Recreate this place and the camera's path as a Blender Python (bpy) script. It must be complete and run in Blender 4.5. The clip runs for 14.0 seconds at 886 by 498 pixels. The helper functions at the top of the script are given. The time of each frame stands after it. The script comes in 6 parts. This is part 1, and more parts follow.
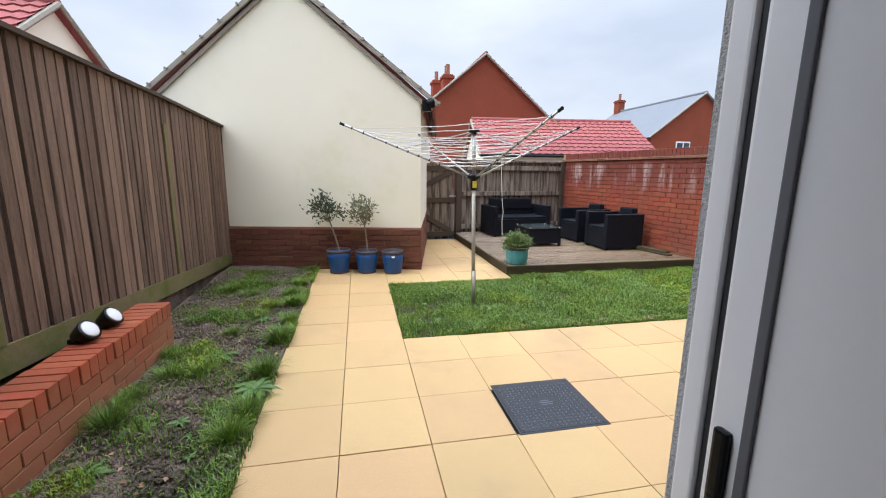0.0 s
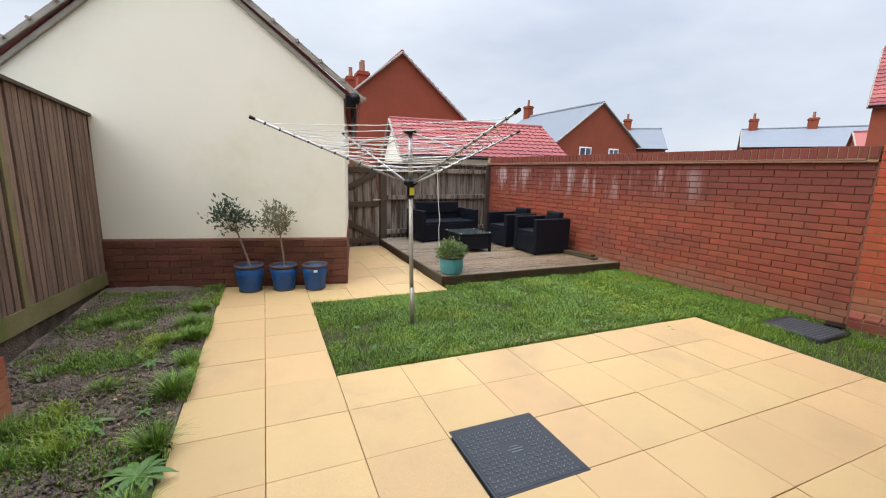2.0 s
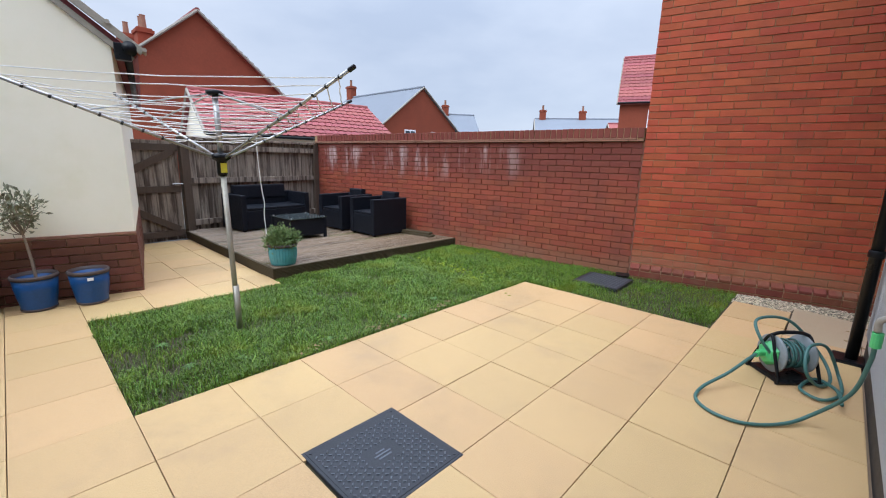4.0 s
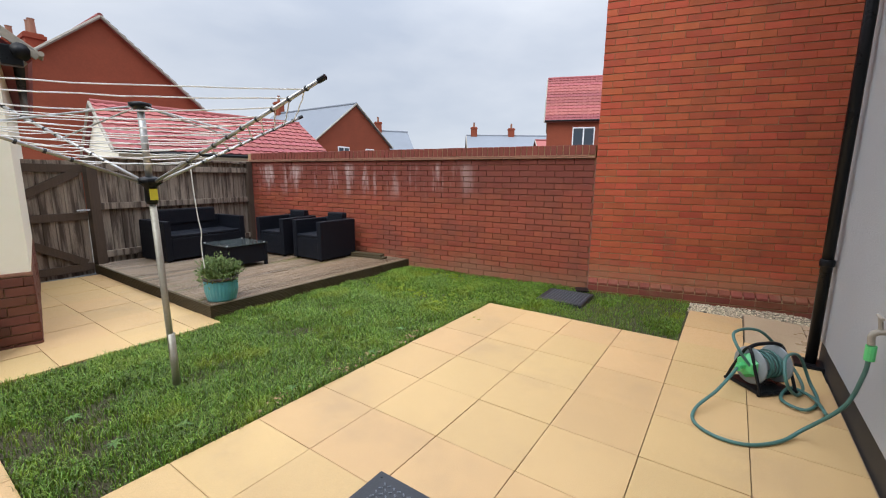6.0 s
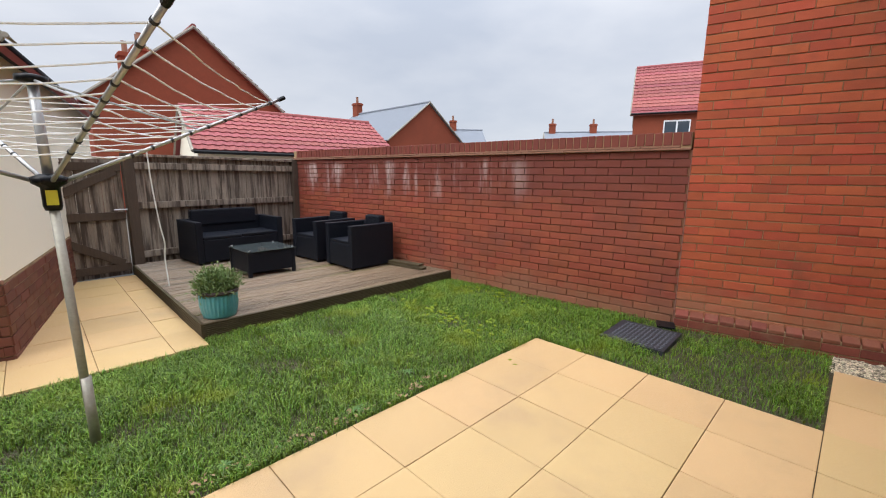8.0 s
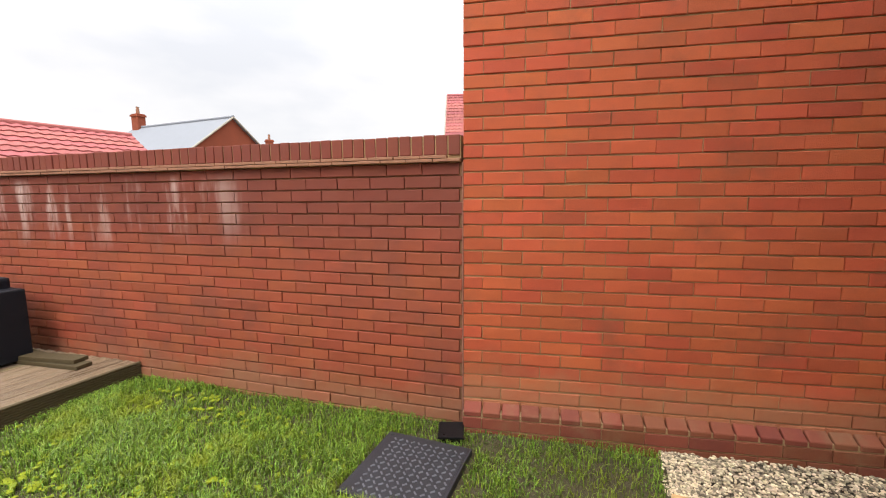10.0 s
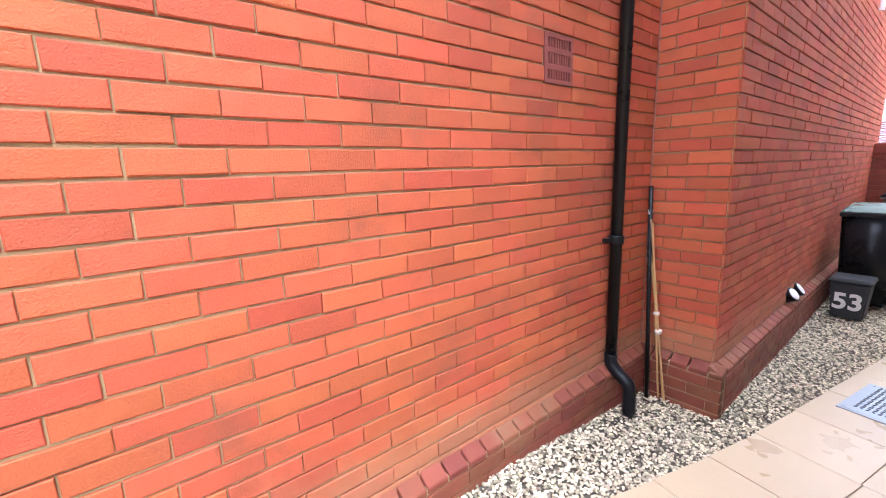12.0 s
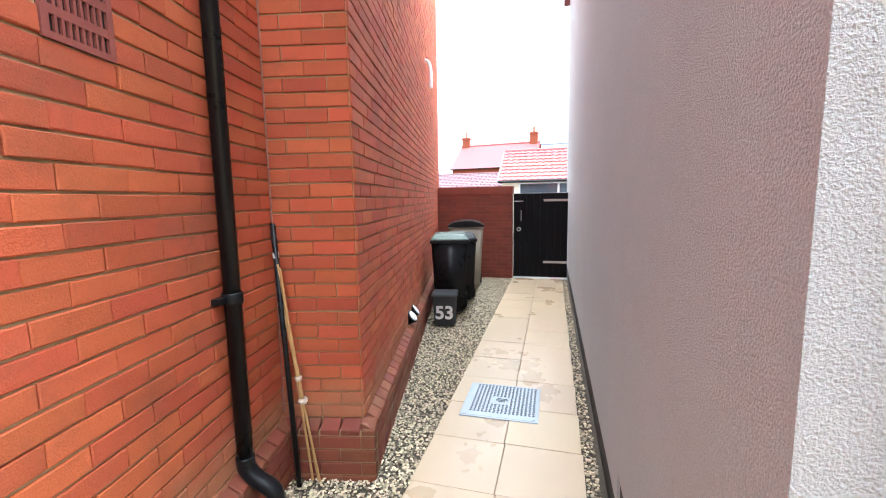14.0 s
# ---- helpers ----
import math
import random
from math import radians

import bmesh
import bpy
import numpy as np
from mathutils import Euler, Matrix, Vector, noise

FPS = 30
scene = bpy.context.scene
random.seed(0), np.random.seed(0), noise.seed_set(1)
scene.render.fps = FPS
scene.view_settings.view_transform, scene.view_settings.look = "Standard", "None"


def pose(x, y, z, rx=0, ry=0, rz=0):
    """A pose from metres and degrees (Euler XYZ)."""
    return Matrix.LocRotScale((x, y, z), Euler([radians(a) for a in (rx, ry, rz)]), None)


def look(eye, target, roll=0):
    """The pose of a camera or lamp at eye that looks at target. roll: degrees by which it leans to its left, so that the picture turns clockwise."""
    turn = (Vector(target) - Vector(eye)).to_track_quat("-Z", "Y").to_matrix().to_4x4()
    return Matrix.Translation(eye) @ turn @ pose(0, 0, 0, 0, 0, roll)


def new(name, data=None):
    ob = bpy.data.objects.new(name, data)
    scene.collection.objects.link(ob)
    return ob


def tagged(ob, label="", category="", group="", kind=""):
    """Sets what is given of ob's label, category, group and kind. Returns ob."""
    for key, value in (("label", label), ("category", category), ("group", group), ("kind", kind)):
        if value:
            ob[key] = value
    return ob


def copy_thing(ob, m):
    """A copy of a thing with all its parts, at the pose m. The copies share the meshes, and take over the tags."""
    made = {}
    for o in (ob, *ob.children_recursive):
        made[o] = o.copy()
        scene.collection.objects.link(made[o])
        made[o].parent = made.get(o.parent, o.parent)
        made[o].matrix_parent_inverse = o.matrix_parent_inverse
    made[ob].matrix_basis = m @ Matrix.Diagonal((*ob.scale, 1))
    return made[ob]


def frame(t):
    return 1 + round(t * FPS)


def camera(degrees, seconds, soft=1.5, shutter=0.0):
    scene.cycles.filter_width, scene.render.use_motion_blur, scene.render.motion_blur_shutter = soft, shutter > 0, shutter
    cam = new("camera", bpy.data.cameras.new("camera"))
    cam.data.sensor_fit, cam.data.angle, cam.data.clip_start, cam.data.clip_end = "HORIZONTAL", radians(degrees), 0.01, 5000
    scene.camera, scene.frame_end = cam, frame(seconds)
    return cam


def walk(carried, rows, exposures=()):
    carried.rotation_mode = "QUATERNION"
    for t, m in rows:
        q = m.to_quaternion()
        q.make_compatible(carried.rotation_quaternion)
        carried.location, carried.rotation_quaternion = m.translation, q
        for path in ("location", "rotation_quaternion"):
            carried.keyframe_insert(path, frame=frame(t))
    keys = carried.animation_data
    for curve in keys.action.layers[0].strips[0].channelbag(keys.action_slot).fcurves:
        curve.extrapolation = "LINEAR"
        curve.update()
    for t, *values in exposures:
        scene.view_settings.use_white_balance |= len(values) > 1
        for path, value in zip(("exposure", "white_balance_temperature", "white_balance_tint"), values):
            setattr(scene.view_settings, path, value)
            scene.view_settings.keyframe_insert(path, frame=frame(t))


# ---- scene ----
cam = camera(93.9, 14.0, soft=1.1)
PATH = [
    (0, (-0.328, -3.177, 1.344), (0.067, -1.251, 0.975), 0.6),
    (0.5, (-0.346, -2.967, 1.371), (-0.009, -1.025, 1.028), -0.6),
    (1, (-0.377, -2.816, 1.375), (0.131, -0.914, 1.023), 0.1),
    (1.5, (-0.384, -2.731, 1.392), (0.293, -0.874, 1.091), 0.4),
    (2, (-0.387, -2.698, 1.389), (0.389, -0.891, 1.026), 1.4),
    (2.5, (-0.374, -2.673, 1.342), (0.476, -0.934, 0.836), 1.7),
    (3, (-0.37, -2.648, 1.32), (0.579, -0.98, 0.756), 1.9),
    (3.5, (-0.363, -2.598, 1.328), (0.772, -1.03, 0.823), 2.0),
    (4, (-0.285, -2.417, 1.312), (1.131, -1.068, 0.892), 1.4),
    (4.2, (-0.265, -2.353, 1.331), (1.238, -1.096, 0.924), 1.2),
    (6.3, (-0.252, -2.029, 1.339), (1.368, -0.907, 0.997), 0.6),
    (6.5, (-0.239, -2.021, 1.335), (1.307, -0.801, 0.984), 0.6),
    (7, (-0.078, -1.96, 1.318), (1.328, -0.584, 0.957), 0.6),
    (7.2, (0.051, -1.907, 1.323), (1.419, -0.493, 0.963), 0.5),
    (9.3, (1.946, -1.669, 1.366), (3.508, -0.451, 1.086), -0.3),
    (9.5, (2.13, -1.627, 1.375), (3.743, -0.475, 1.107), -0.6),
    (10, (2.57, -1.527, 1.371), (4.396, -0.747, 1.127), -0.4),
    (10.5, (2.94, -1.5, 1.372), (4.915, -1.273, 1.156), -0.9),
    (11, (3.299, -1.544, 1.379), (5.275, -1.748, 1.154), -2.2),
    (11.5, (3.621, -1.515, 1.345), (5.501, -2.134, 1.059), -2.1),
    (12, (3.735, -1.571, 1.364), (5.489, -2.456, 0.99), -1.8),
    (12.5, (3.789, -1.762, 1.316), (5.303, -3.022, 0.966), -0.2),
    (13, (3.962, -2.007, 1.312), (5.085, -3.642, 1.055), -0.6),
    (13.5, (4.059, -2.112, 1.332), (4.77, -3.968, 1.108), -1.3),
    (14, (4.082, -2.146, 1.334), (4.622, -4.057, 1.094), -1.0),
]
EXPO = [(0.0, 0.3, 6100, 10), (0.5, 0.26, 5900, 10), (1.5, 0.22, 6150, 10), (2.5, 0.17, 6350, 10), (3.0, 0.12, 5850, 10), (4.0, 0.08, 5750, 10), (6.3, 0.05, 6300, 10), (6.6, 0.05, 6300, 10), (7.2, 0.05, 6000, 10), (9.3, 0.32, 7300, 13), (10.0, 0.6, 7300, 12), (10.5, 0.95, 7100, 11), (11.0, 1.4, 6900, 10), (11.6, 1.93, 5900, 15), (12.1, 2.0, 5800, 15), (12.6, 1.9, 6300, 9), (13.2, 1.95, 6200, 6), (14.0, 2.0, 6100, 4)]
walk(cam, [(t, look(eye, target, roll)) for t, eye, target, roll in PATH], EXPO)

# ---- light: an overcast winter sky ----
SUN_EL, SUN_AZ = 48.0, 266.0
world = bpy.data.worlds.new("overcast_sky")
scene.world = world
world.use_nodes = True
wn, wl = world.node_tree.nodes, world.node_tree.links
wn.clear()
w_out, w_bg = wn.new("ShaderNodeOutputWorld"), wn.new("ShaderNodeBackground")
w_sky = wn.new("ShaderNodeTexSky")
w_sky.sky_type, w_sky.sun_disc = "NISHITA", False
w_sky.sun_elevation, w_sky.sun_rotation = radians(SUN_EL), radians(SUN_AZ)
w_co, w_noise, w_ramp, w_mix = (wn.new("ShaderNodeTexCoord"), wn.new("ShaderNodeTexNoise"), wn.new("ShaderNodeValToRGB"), wn.new("ShaderNodeMix"))
w_map = wn.new("ShaderNodeMapping")
w_map.inputs["Scale"].default_value = (1.0, 1.0, 2.6)
w_noise.inputs["Scale"].default_value, w_noise.inputs["Detail"].default_value = 2.2, 5.0
w_noise.inputs["Roughness"].default_value = 0.5
w_ramp.color_ramp.elements[0].position, w_ramp.color_ramp.elements[0].color = 0.3, (5.6, 6.1, 7.0, 1)
w_ramp.color_ramp.elements[1].position, w_ramp.color_ramp.elements[1].color = 0.72, (8.3, 8.5, 8.9, 1)
w_mix.data_type = "RGBA"
w_mix.inputs["Factor"].default_value = 0.9
wl.new(w_co.outputs["Generated"], w_map.inputs["Vector"])
wl.new(w_map.outputs["Vector"], w_noise.inputs["Vector"])
wl.new(w_noise.outputs["Fac"], w_ramp.inputs["Fac"])
wl.new(w_sky.outputs["Color"], w_mix.inputs["A"])
wl.new(w_ramp.outputs["Color"], w_mix.inputs["B"])
wl.new(w_mix.outputs["Result"], w_bg.inputs["Color"])
# an overcast dome is several times brighter overhead than near the horizon
w_sep, w_pow, w_gain = wn.new("ShaderNodeSeparateXYZ"), wn.new("ShaderNodeMath"), wn.new("ShaderNodeMath")
wl.new(w_co.outputs["Generated"], w_sep.inputs["Vector"])
w_pow.operation, w_gain.operation = "POWER", "MULTIPLY_ADD"
w_pow.use_clamp = True
w_pow.inputs[1].default_value = 3.5
wl.new(w_sep.outputs["Z"], w_pow.inputs[0])
wl.new(w_pow.outputs[0], w_gain.inputs[0])
w_gain.inputs[1].default_value, w_gain.inputs[2].default_value = 0.54, 0.098
wl.new(w_gain.outputs[0], w_bg.inputs["Strength"])
wl.new(w_bg.outputs["Background"], w_out.inputs["Surface"])
sun_data = bpy.data.lights.new("sun", "SUN")
sun_data.energy, sun_data.angle, sun_data.color = 1.5, radians(40), (1.0, 0.97, 0.92)
sun = new("sun", sun_data)
sun.matrix_world = look((0, 0, 30), (-20 * math.sin(radians(SUN_AZ)), -20 * math.cos(radians(SUN_AZ)), 30 - 20 * math.tan(radians(SUN_EL))))


# ---- materials ----
def material(name, base, rough=0.8, var=0.15, scale=8.0, fine=90.0, bump=0.3, dist=0.004, metal=0.0, spec=0.4, stain=None, stain_scale=1.3, stain_at=(0.5, 0.7), piece=0.0, hue=0.0, streak=None, coat=0.0, salt=False, grain=None, splash=None, damp=None):
    """A surface with broad blotches, fine grain, bump, an optional stain colour and an optional change from piece to piece."""
    m = bpy.data.materials.new(name)
    m.use_nodes = True
    n, l = m.node_tree.nodes, m.node_tree.links
    bsdf = n["Principled BSDF"]
    geo, co = n.new("ShaderNodeNewGeometry"), n.new("ShaderNodeTexCoord")
    where = geo.outputs["Position"]
    if streak:
        mp = n.new("ShaderNodeMapping")
        mp.inputs["Scale"].default_value = streak
        l.new(where, mp.inputs["Vector"])
        where = mp.outputs["Vector"]

    def noise_at(sc, detail=4.0, rough_=0.6):
        t = n.new("ShaderNodeTexNoise")
        t.inputs["Scale"].default_value, t.inputs["Detail"].default_value, t.inputs["Roughness"].default_value = sc, detail, rough_
        l.new(where, t.inputs["Vector"])
        return t.outputs["Fac"]

    def math_(op, a, b):
        t = n.new("ShaderNodeMath")
        t.operation = op
        for k, v in enumerate((a, b)):
            if isinstance(v, (int, float)):
                t.inputs[k].default_value = v
            else:
                l.new(v, t.inputs[k])
        return t.outputs[0]

    big, small = noise_at(scale), noise_at(fine, 3.0)
    value = math_("ADD", math_("MULTIPLY", math_("SUBTRACT", big, 0.5), 2.2 * var), math_("MULTIPLY", math_("SUBTRACT", small, 0.5), 1.8 * (var if grain is None else grain)))
    hsv = n.new("ShaderNodeHueSaturation")
    hsv.inputs["Color"].default_value = (*base, 1)
    if piece:
        info = n.new("ShaderNodeObjectInfo")
        r = math_("FRACT", math_("ADD", info.outputs["Random"], geo.outputs["Random Per Island"]), 0.0)
        value = math_("ADD", value, math_("MULTIPLY", math_("SUBTRACT", r, 0.5), piece))
        if hue:
            r2 = math_("FRACT", math_("MULTIPLY", r, 7.31), 0.0)
            l.new(math_("ADD", math_("MULTIPLY", math_("SUBTRACT", r2, 0.5), hue), 0.5), hsv.inputs["Hue"])
    l.new(math_("ADD", value, 1.0), hsv.inputs["Value"])
    colour = hsv.outputs["Color"]
    if stain:
        t = n.new("ShaderNodeMapRange")
        t.inputs["From Min"].default_value, t.inputs["From Max"].default_value = stain_at
        t.interpolation_type = "SMOOTHSTEP"
        l.new(noise_at(stain_scale, 6.0, 0.65), t.inputs["Value"])
        mix = n.new("ShaderNodeMix")
        mix.data_type = "RGBA"
        l.new(t.outputs["Result"], mix.inputs["Factor"])
        l.new(colour, mix.inputs["A"])
        mix.inputs["B"].default_value = (*stain, 1)
        colour = mix.outputs["Result"]
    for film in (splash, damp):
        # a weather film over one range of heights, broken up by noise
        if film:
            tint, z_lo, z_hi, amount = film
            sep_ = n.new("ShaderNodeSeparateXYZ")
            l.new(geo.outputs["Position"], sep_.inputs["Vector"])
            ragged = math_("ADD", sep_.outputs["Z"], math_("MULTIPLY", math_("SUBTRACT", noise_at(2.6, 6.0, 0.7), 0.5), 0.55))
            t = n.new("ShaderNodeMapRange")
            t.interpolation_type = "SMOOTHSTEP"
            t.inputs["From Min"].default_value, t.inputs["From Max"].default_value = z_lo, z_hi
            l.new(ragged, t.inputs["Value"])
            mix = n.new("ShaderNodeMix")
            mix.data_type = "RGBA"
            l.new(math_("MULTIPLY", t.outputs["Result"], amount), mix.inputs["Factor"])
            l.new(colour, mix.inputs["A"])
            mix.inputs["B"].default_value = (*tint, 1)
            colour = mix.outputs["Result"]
    if salt:
        # white salts that have run down below the coping along one stretch of the wall
        mp = n.new("ShaderNodeMapping")
        mp.inputs["Scale"].default_value = (5.5, 5.5, 0.9)
        l.new(geo.outputs["Position"], mp.inputs["Vector"])
        t = n.new("ShaderNodeTexNoise")
        t.inputs["Scale"].default_value, t.inputs["Detail"].default_value, t.inputs["Roughness"].default_value = 1.0, 5.0, 0.6
        l.new(mp.outputs["Vector"], t.inputs["Vector"])
        sep = n.new("ShaderNodeSeparateXYZ")
        l.new(geo.outputs["Position"], sep.inputs["Vector"])

        def band(src, lo, hi):
            r_ = n.new("ShaderNodeMapRange")
            r_.interpolation_type = "SMOOTHSTEP"
            r_.inputs["From Min"].default_value, r_.inputs["From Max"].default_value = lo, hi
            l.new(src, r_.inputs["Value"])
            return r_.outputs["Result"]
        mask = math_("MULTIPLY", band(t.outputs["Fac"], 0.47, 0.68), math_("MULTIPLY", band(sep.outputs["Z"], 0.95, 1.3), math_("MULTIPLY", band(sep.outputs["Y"], 0.5, 1.6), band(sep.outputs["Z"], 1.56, 1.45))))
        mix = n.new("ShaderNodeMix")
        mix.data_type = "RGBA"
        l.new(math_("MULTIPLY", mask, 0.85), mix.inputs["Factor"])
        l.new(colour, mix.inputs["A"])
        mix.inputs["B"].default_value = (0.55, 0.43, 0.40, 1)
        colour = mix.outputs["Result"]
    l.new(colour, bsdf.inputs["Base Color"])
    l.new(math_("ADD", math_("MULTIPLY", math_("SUBTRACT", big, 0.5), 0.25), rough), bsdf.inputs["Roughness"])
    bsdf.inputs["Metallic"].default_value = metal
    bsdf.inputs["Specular IOR Level"].default_value = spec
    bsdf.inputs["Coat Weight"].default_value = coat
    if bump:
        b = n.new("ShaderNodeBump")
        b.inputs["Strength"].default_value, b.inputs["Distance"].default_value = bump, dist
        l.new(small, b.inputs["Height"])
        l.new(b.outputs["Normal"], bsdf.inputs["Normal"])
    return m


def glass_material(name, tint):
    m = bpy.data.materials.new(name)
    m.use_nodes = True
    b = m.node_tree.nodes["Principled BSDF"]
    b.inputs["Base Color"].default_value = (*tint, 1)
    b.inputs["Roughness"].default_value = 0.05
    b.inputs["Specular IOR Level"].default_value = 0.7
    return m


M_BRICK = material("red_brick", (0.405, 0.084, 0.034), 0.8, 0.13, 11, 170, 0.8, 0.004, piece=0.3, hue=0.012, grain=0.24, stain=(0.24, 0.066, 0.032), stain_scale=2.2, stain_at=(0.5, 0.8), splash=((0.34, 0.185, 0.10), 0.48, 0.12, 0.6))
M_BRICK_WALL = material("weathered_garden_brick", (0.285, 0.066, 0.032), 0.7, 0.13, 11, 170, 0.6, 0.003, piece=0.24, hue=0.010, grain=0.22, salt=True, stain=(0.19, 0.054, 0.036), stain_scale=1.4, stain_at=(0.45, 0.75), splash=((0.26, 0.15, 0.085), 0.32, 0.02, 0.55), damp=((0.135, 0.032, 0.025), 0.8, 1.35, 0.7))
M_PLINTH = material("plinth_brick", (0.19, 0.052, 0.028), 0.75, 0.2, 12, 150, 0.5, 0.003, piece=0.3, hue=0.02, stain=(0.2, 0.11, 0.06), stain_scale=3, stain_at=(0.5, 0.75))
M_GARAGE_BRICK = material("brown_brick", (0.145, 0.052, 0.03), 0.8, 0.18, 12, 150, 0.5, 0.003, piece=0.35, hue=0.02)
M_FAR_BRICK = material("orange_brick", (0.25, 0.066, 0.036), 0.9, 0.16, 1.2, 14, 0.1, spec=0.2)
M_MORTAR = material("mortar", (0.34, 0.24, 0.13), 0.95, 0.25, 9, 200, 0.6, 0.002, stain=(0.2, 0.16, 0.085), stain_scale=2.5, stain_at=(0.5, 0.75))
M_MORTAR_DARK = material("damp_garden_mortar", (0.20, 0.098, 0.055), 0.95, 0.25, 9, 200, 0.6, 0.002)
M_CREASE = material("creasing_tile", (0.28, 0.14, 0.09), 0.85, 0.2, 15, 120, 0.5, 0.004)
M_SLAB = material("buff_paving", (0.565, 0.38, 0.175), 0.5, 0.09, 1.6, 230, 0.8, 0.003, piece=0.12, hue=0.012, grain=0.30, stain=(0.45, 0.305, 0.155), stain_scale=1.1, stain_at=(0.5, 0.78), spec=0.5)
M_SLAB_WET = material("wet_buff_paving", (0.47, 0.36, 0.23), 0.3, 0.1, 2.0, 200, 0.6, 0.002, piece=0.12, hue=0.012, grain=0.25, stain=(0.44, 0.335, 0.21), stain_scale=1.3, stain_at=(0.5, 0.78), spec=0.7)
M_SAND = material("joint_sand", (0.06, 0.045, 0.03), 0.95, 0.25, 12, 130, 0.6)
M_RENDER = material("cream_render", (0.88, 0.83, 0.68), 0.9, 0.03, 1.1, 240, 0.35, 0.002, stain=(0.78, 0.74, 0.54), stain_scale=0.7, stain_at=(0.5, 0.8))
M_ROUGHCAST = material("white_roughcast", (0.46, 0.475, 0.485), 0.95, 0.08, 1.6, 200, 1.0, 0.011, grain=0.42, stain=(0.50, 0.485, 0.47), stain_scale=1.0, stain_at=(0.5, 0.8))
M_WHITE = material("white_plastic", (0.86, 0.87, 0.90), 0.35, 0.02, 3, 60, 0.03, spec=0.5)
M_SEAL = material("dark_rubber", (0.03, 0.032, 0.035), 0.6, 0.1, 6, 80, 0.1)
M_GASKET = material("grey_rubber", (0.13, 0.135, 0.15), 0.6, 0.1, 6, 80, 0.1)
M_BLACK = material("black_plastic", (0.008, 0.0085, 0.01), 0.3, 0.15, 6, 90, 0.1, spec=0.2)
M_BITUMEN = material("black_base_paint", (0.022, 0.022, 0.024), 0.6, 0.25, 5, 100, 0.6)
M_FENCE = material("brown_fence_wood", (0.215, 0.14, 0.1), 0.85, 0.55, 3.5, 30, 0.7, 0.003, piece=0.65, streak=(14, 14, 0.9), stain=(0.07, 0.045, 0.034), stain_scale=1.2, stain_at=(0.5, 0.72))
# near-black holds wet, weathered edges and the painted shadow lines between fence boards
M_FENCE_DARK = material("wet_and_shaded_fence_wood", (0.042, 0.029, 0.022), 0.85, 0.35, 3.5, 30, 0.7, 0.003, piece=0.5, streak=(14, 14, 0.9))
M_GREEN_WOOD = material("algae_gravel_board", (0.20, 0.165, 0.075), 0.9, 0.3, 6, 60, 0.6, stain=(0.13, 0.14, 0.035), stain_scale=3, stain_at=(0.45, 0.65))
M_GREY_WOOD = material("grey_fence_wood", (0.27, 0.222, 0.175), 0.9, 0.45, 3, 28, 0.6, 0.003, piece=0.35, streak=(12, 12, 0.8), stain=(0.075, 0.055, 0.042), stain_scale=1.3, stain_at=(0.42, 0.62))
M_POST = material("dark_post_wood", (0.085, 0.06, 0.043), 0.9, 0.3, 4, 30, 0.6, streak=(12, 12, 0.8))
M_DECK = material("wet_deck_wood", (0.25, 0.18, 0.118), 0.3, 0.45, 3, 40, 0.6, 0.003, piece=0.65, streak=(0.9, 14, 14), stain=(0.17, 0.15, 0.045), stain_scale=0.55, stain_at=(0.52, 0.72), spec=0.6)
M_DECK_EDGE = material("green_deck_edge", (0.065, 0.048, 0.022), 0.8, 0.3, 4, 40, 0.5, piece=0.2)
M_RATTAN = material("black_rattan", (0.005, 0.0068, 0.012), 0.5, 0.3, 60, 260, 1.0, 0.004, spec=0.25)
M_CUSHION = material("dark_cushion", (0.03, 0.032, 0.04), 0.8, 0.2, 30, 200, 0.5)
M_GLASS_TOP = glass_material("smoked_table_glass", (0.05, 0.06, 0.06))
M_PANE = glass_material("window_glass", (0.06, 0.08, 0.10))
M_SOIL = material("damp_soil", (0.165, 0.125, 0.096), 0.95, 0.5, 9, 60, 1.0, 0.025, stain=(0.075, 0.06, 0.042), stain_scale=2.2, stain_at=(0.5, 0.65))
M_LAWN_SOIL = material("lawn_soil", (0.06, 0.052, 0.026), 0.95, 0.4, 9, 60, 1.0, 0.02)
M_GRASS = material("grass_blades", (0.12, 0.21, 0.018), 0.5, 0.45, 1.6, 30, 0.0, piece=1.3, hue=0.05, stain=(0.19, 0.25, 0.012), stain_scale=1.7, stain_at=(0.5, 0.66), spec=0.5)
M_WEED = material("weed_leaves", (0.085, 0.17, 0.035), 0.55, 0.2, 4, 40, 0.1, piece=0.4, hue=0.03)
M_MOSS = material("moss", (0.20, 0.25, 0.012), 0.95, 0.3, 20, 80, 0.9, 0.01)
M_DEAD = material("dead_leaves", (0.30, 0.19, 0.11), 0.8, 0.3, 10, 60, 0.3, piece=0.6)
M_GRAVEL = material("gravel", (0.47, 0.40, 0.28), 0.8, 0.15, 20, 150, 0.3, piece=1.5, hue=0.04)
M_GRAVEL_BED = material("gravel_bed", (0.075, 0.062, 0.045), 0.95, 0.4, 40, 150, 0.8)
M_COVER_RIB = material("worn_tread", (0.15, 0.165, 0.19), 0.35, 0.2, 8, 120, 0.2, metal=0.3, spec=0.5)
M_COVER = material("cast_cover", (0.03, 0.033, 0.04), 0.45, 0.3, 8, 120, 0.3, metal=0.2, spec=0.5)
M_COVER_GREY = material("galvanised_cover", (0.34, 0.38, 0.42), 0.4, 0.2, 8, 120, 0.3, metal=0.6)
M_BLUE = material("blue_glaze", (0.014, 0.07, 0.22), 0.35, 0.2, 8, 60, 0.1, spec=0.35)
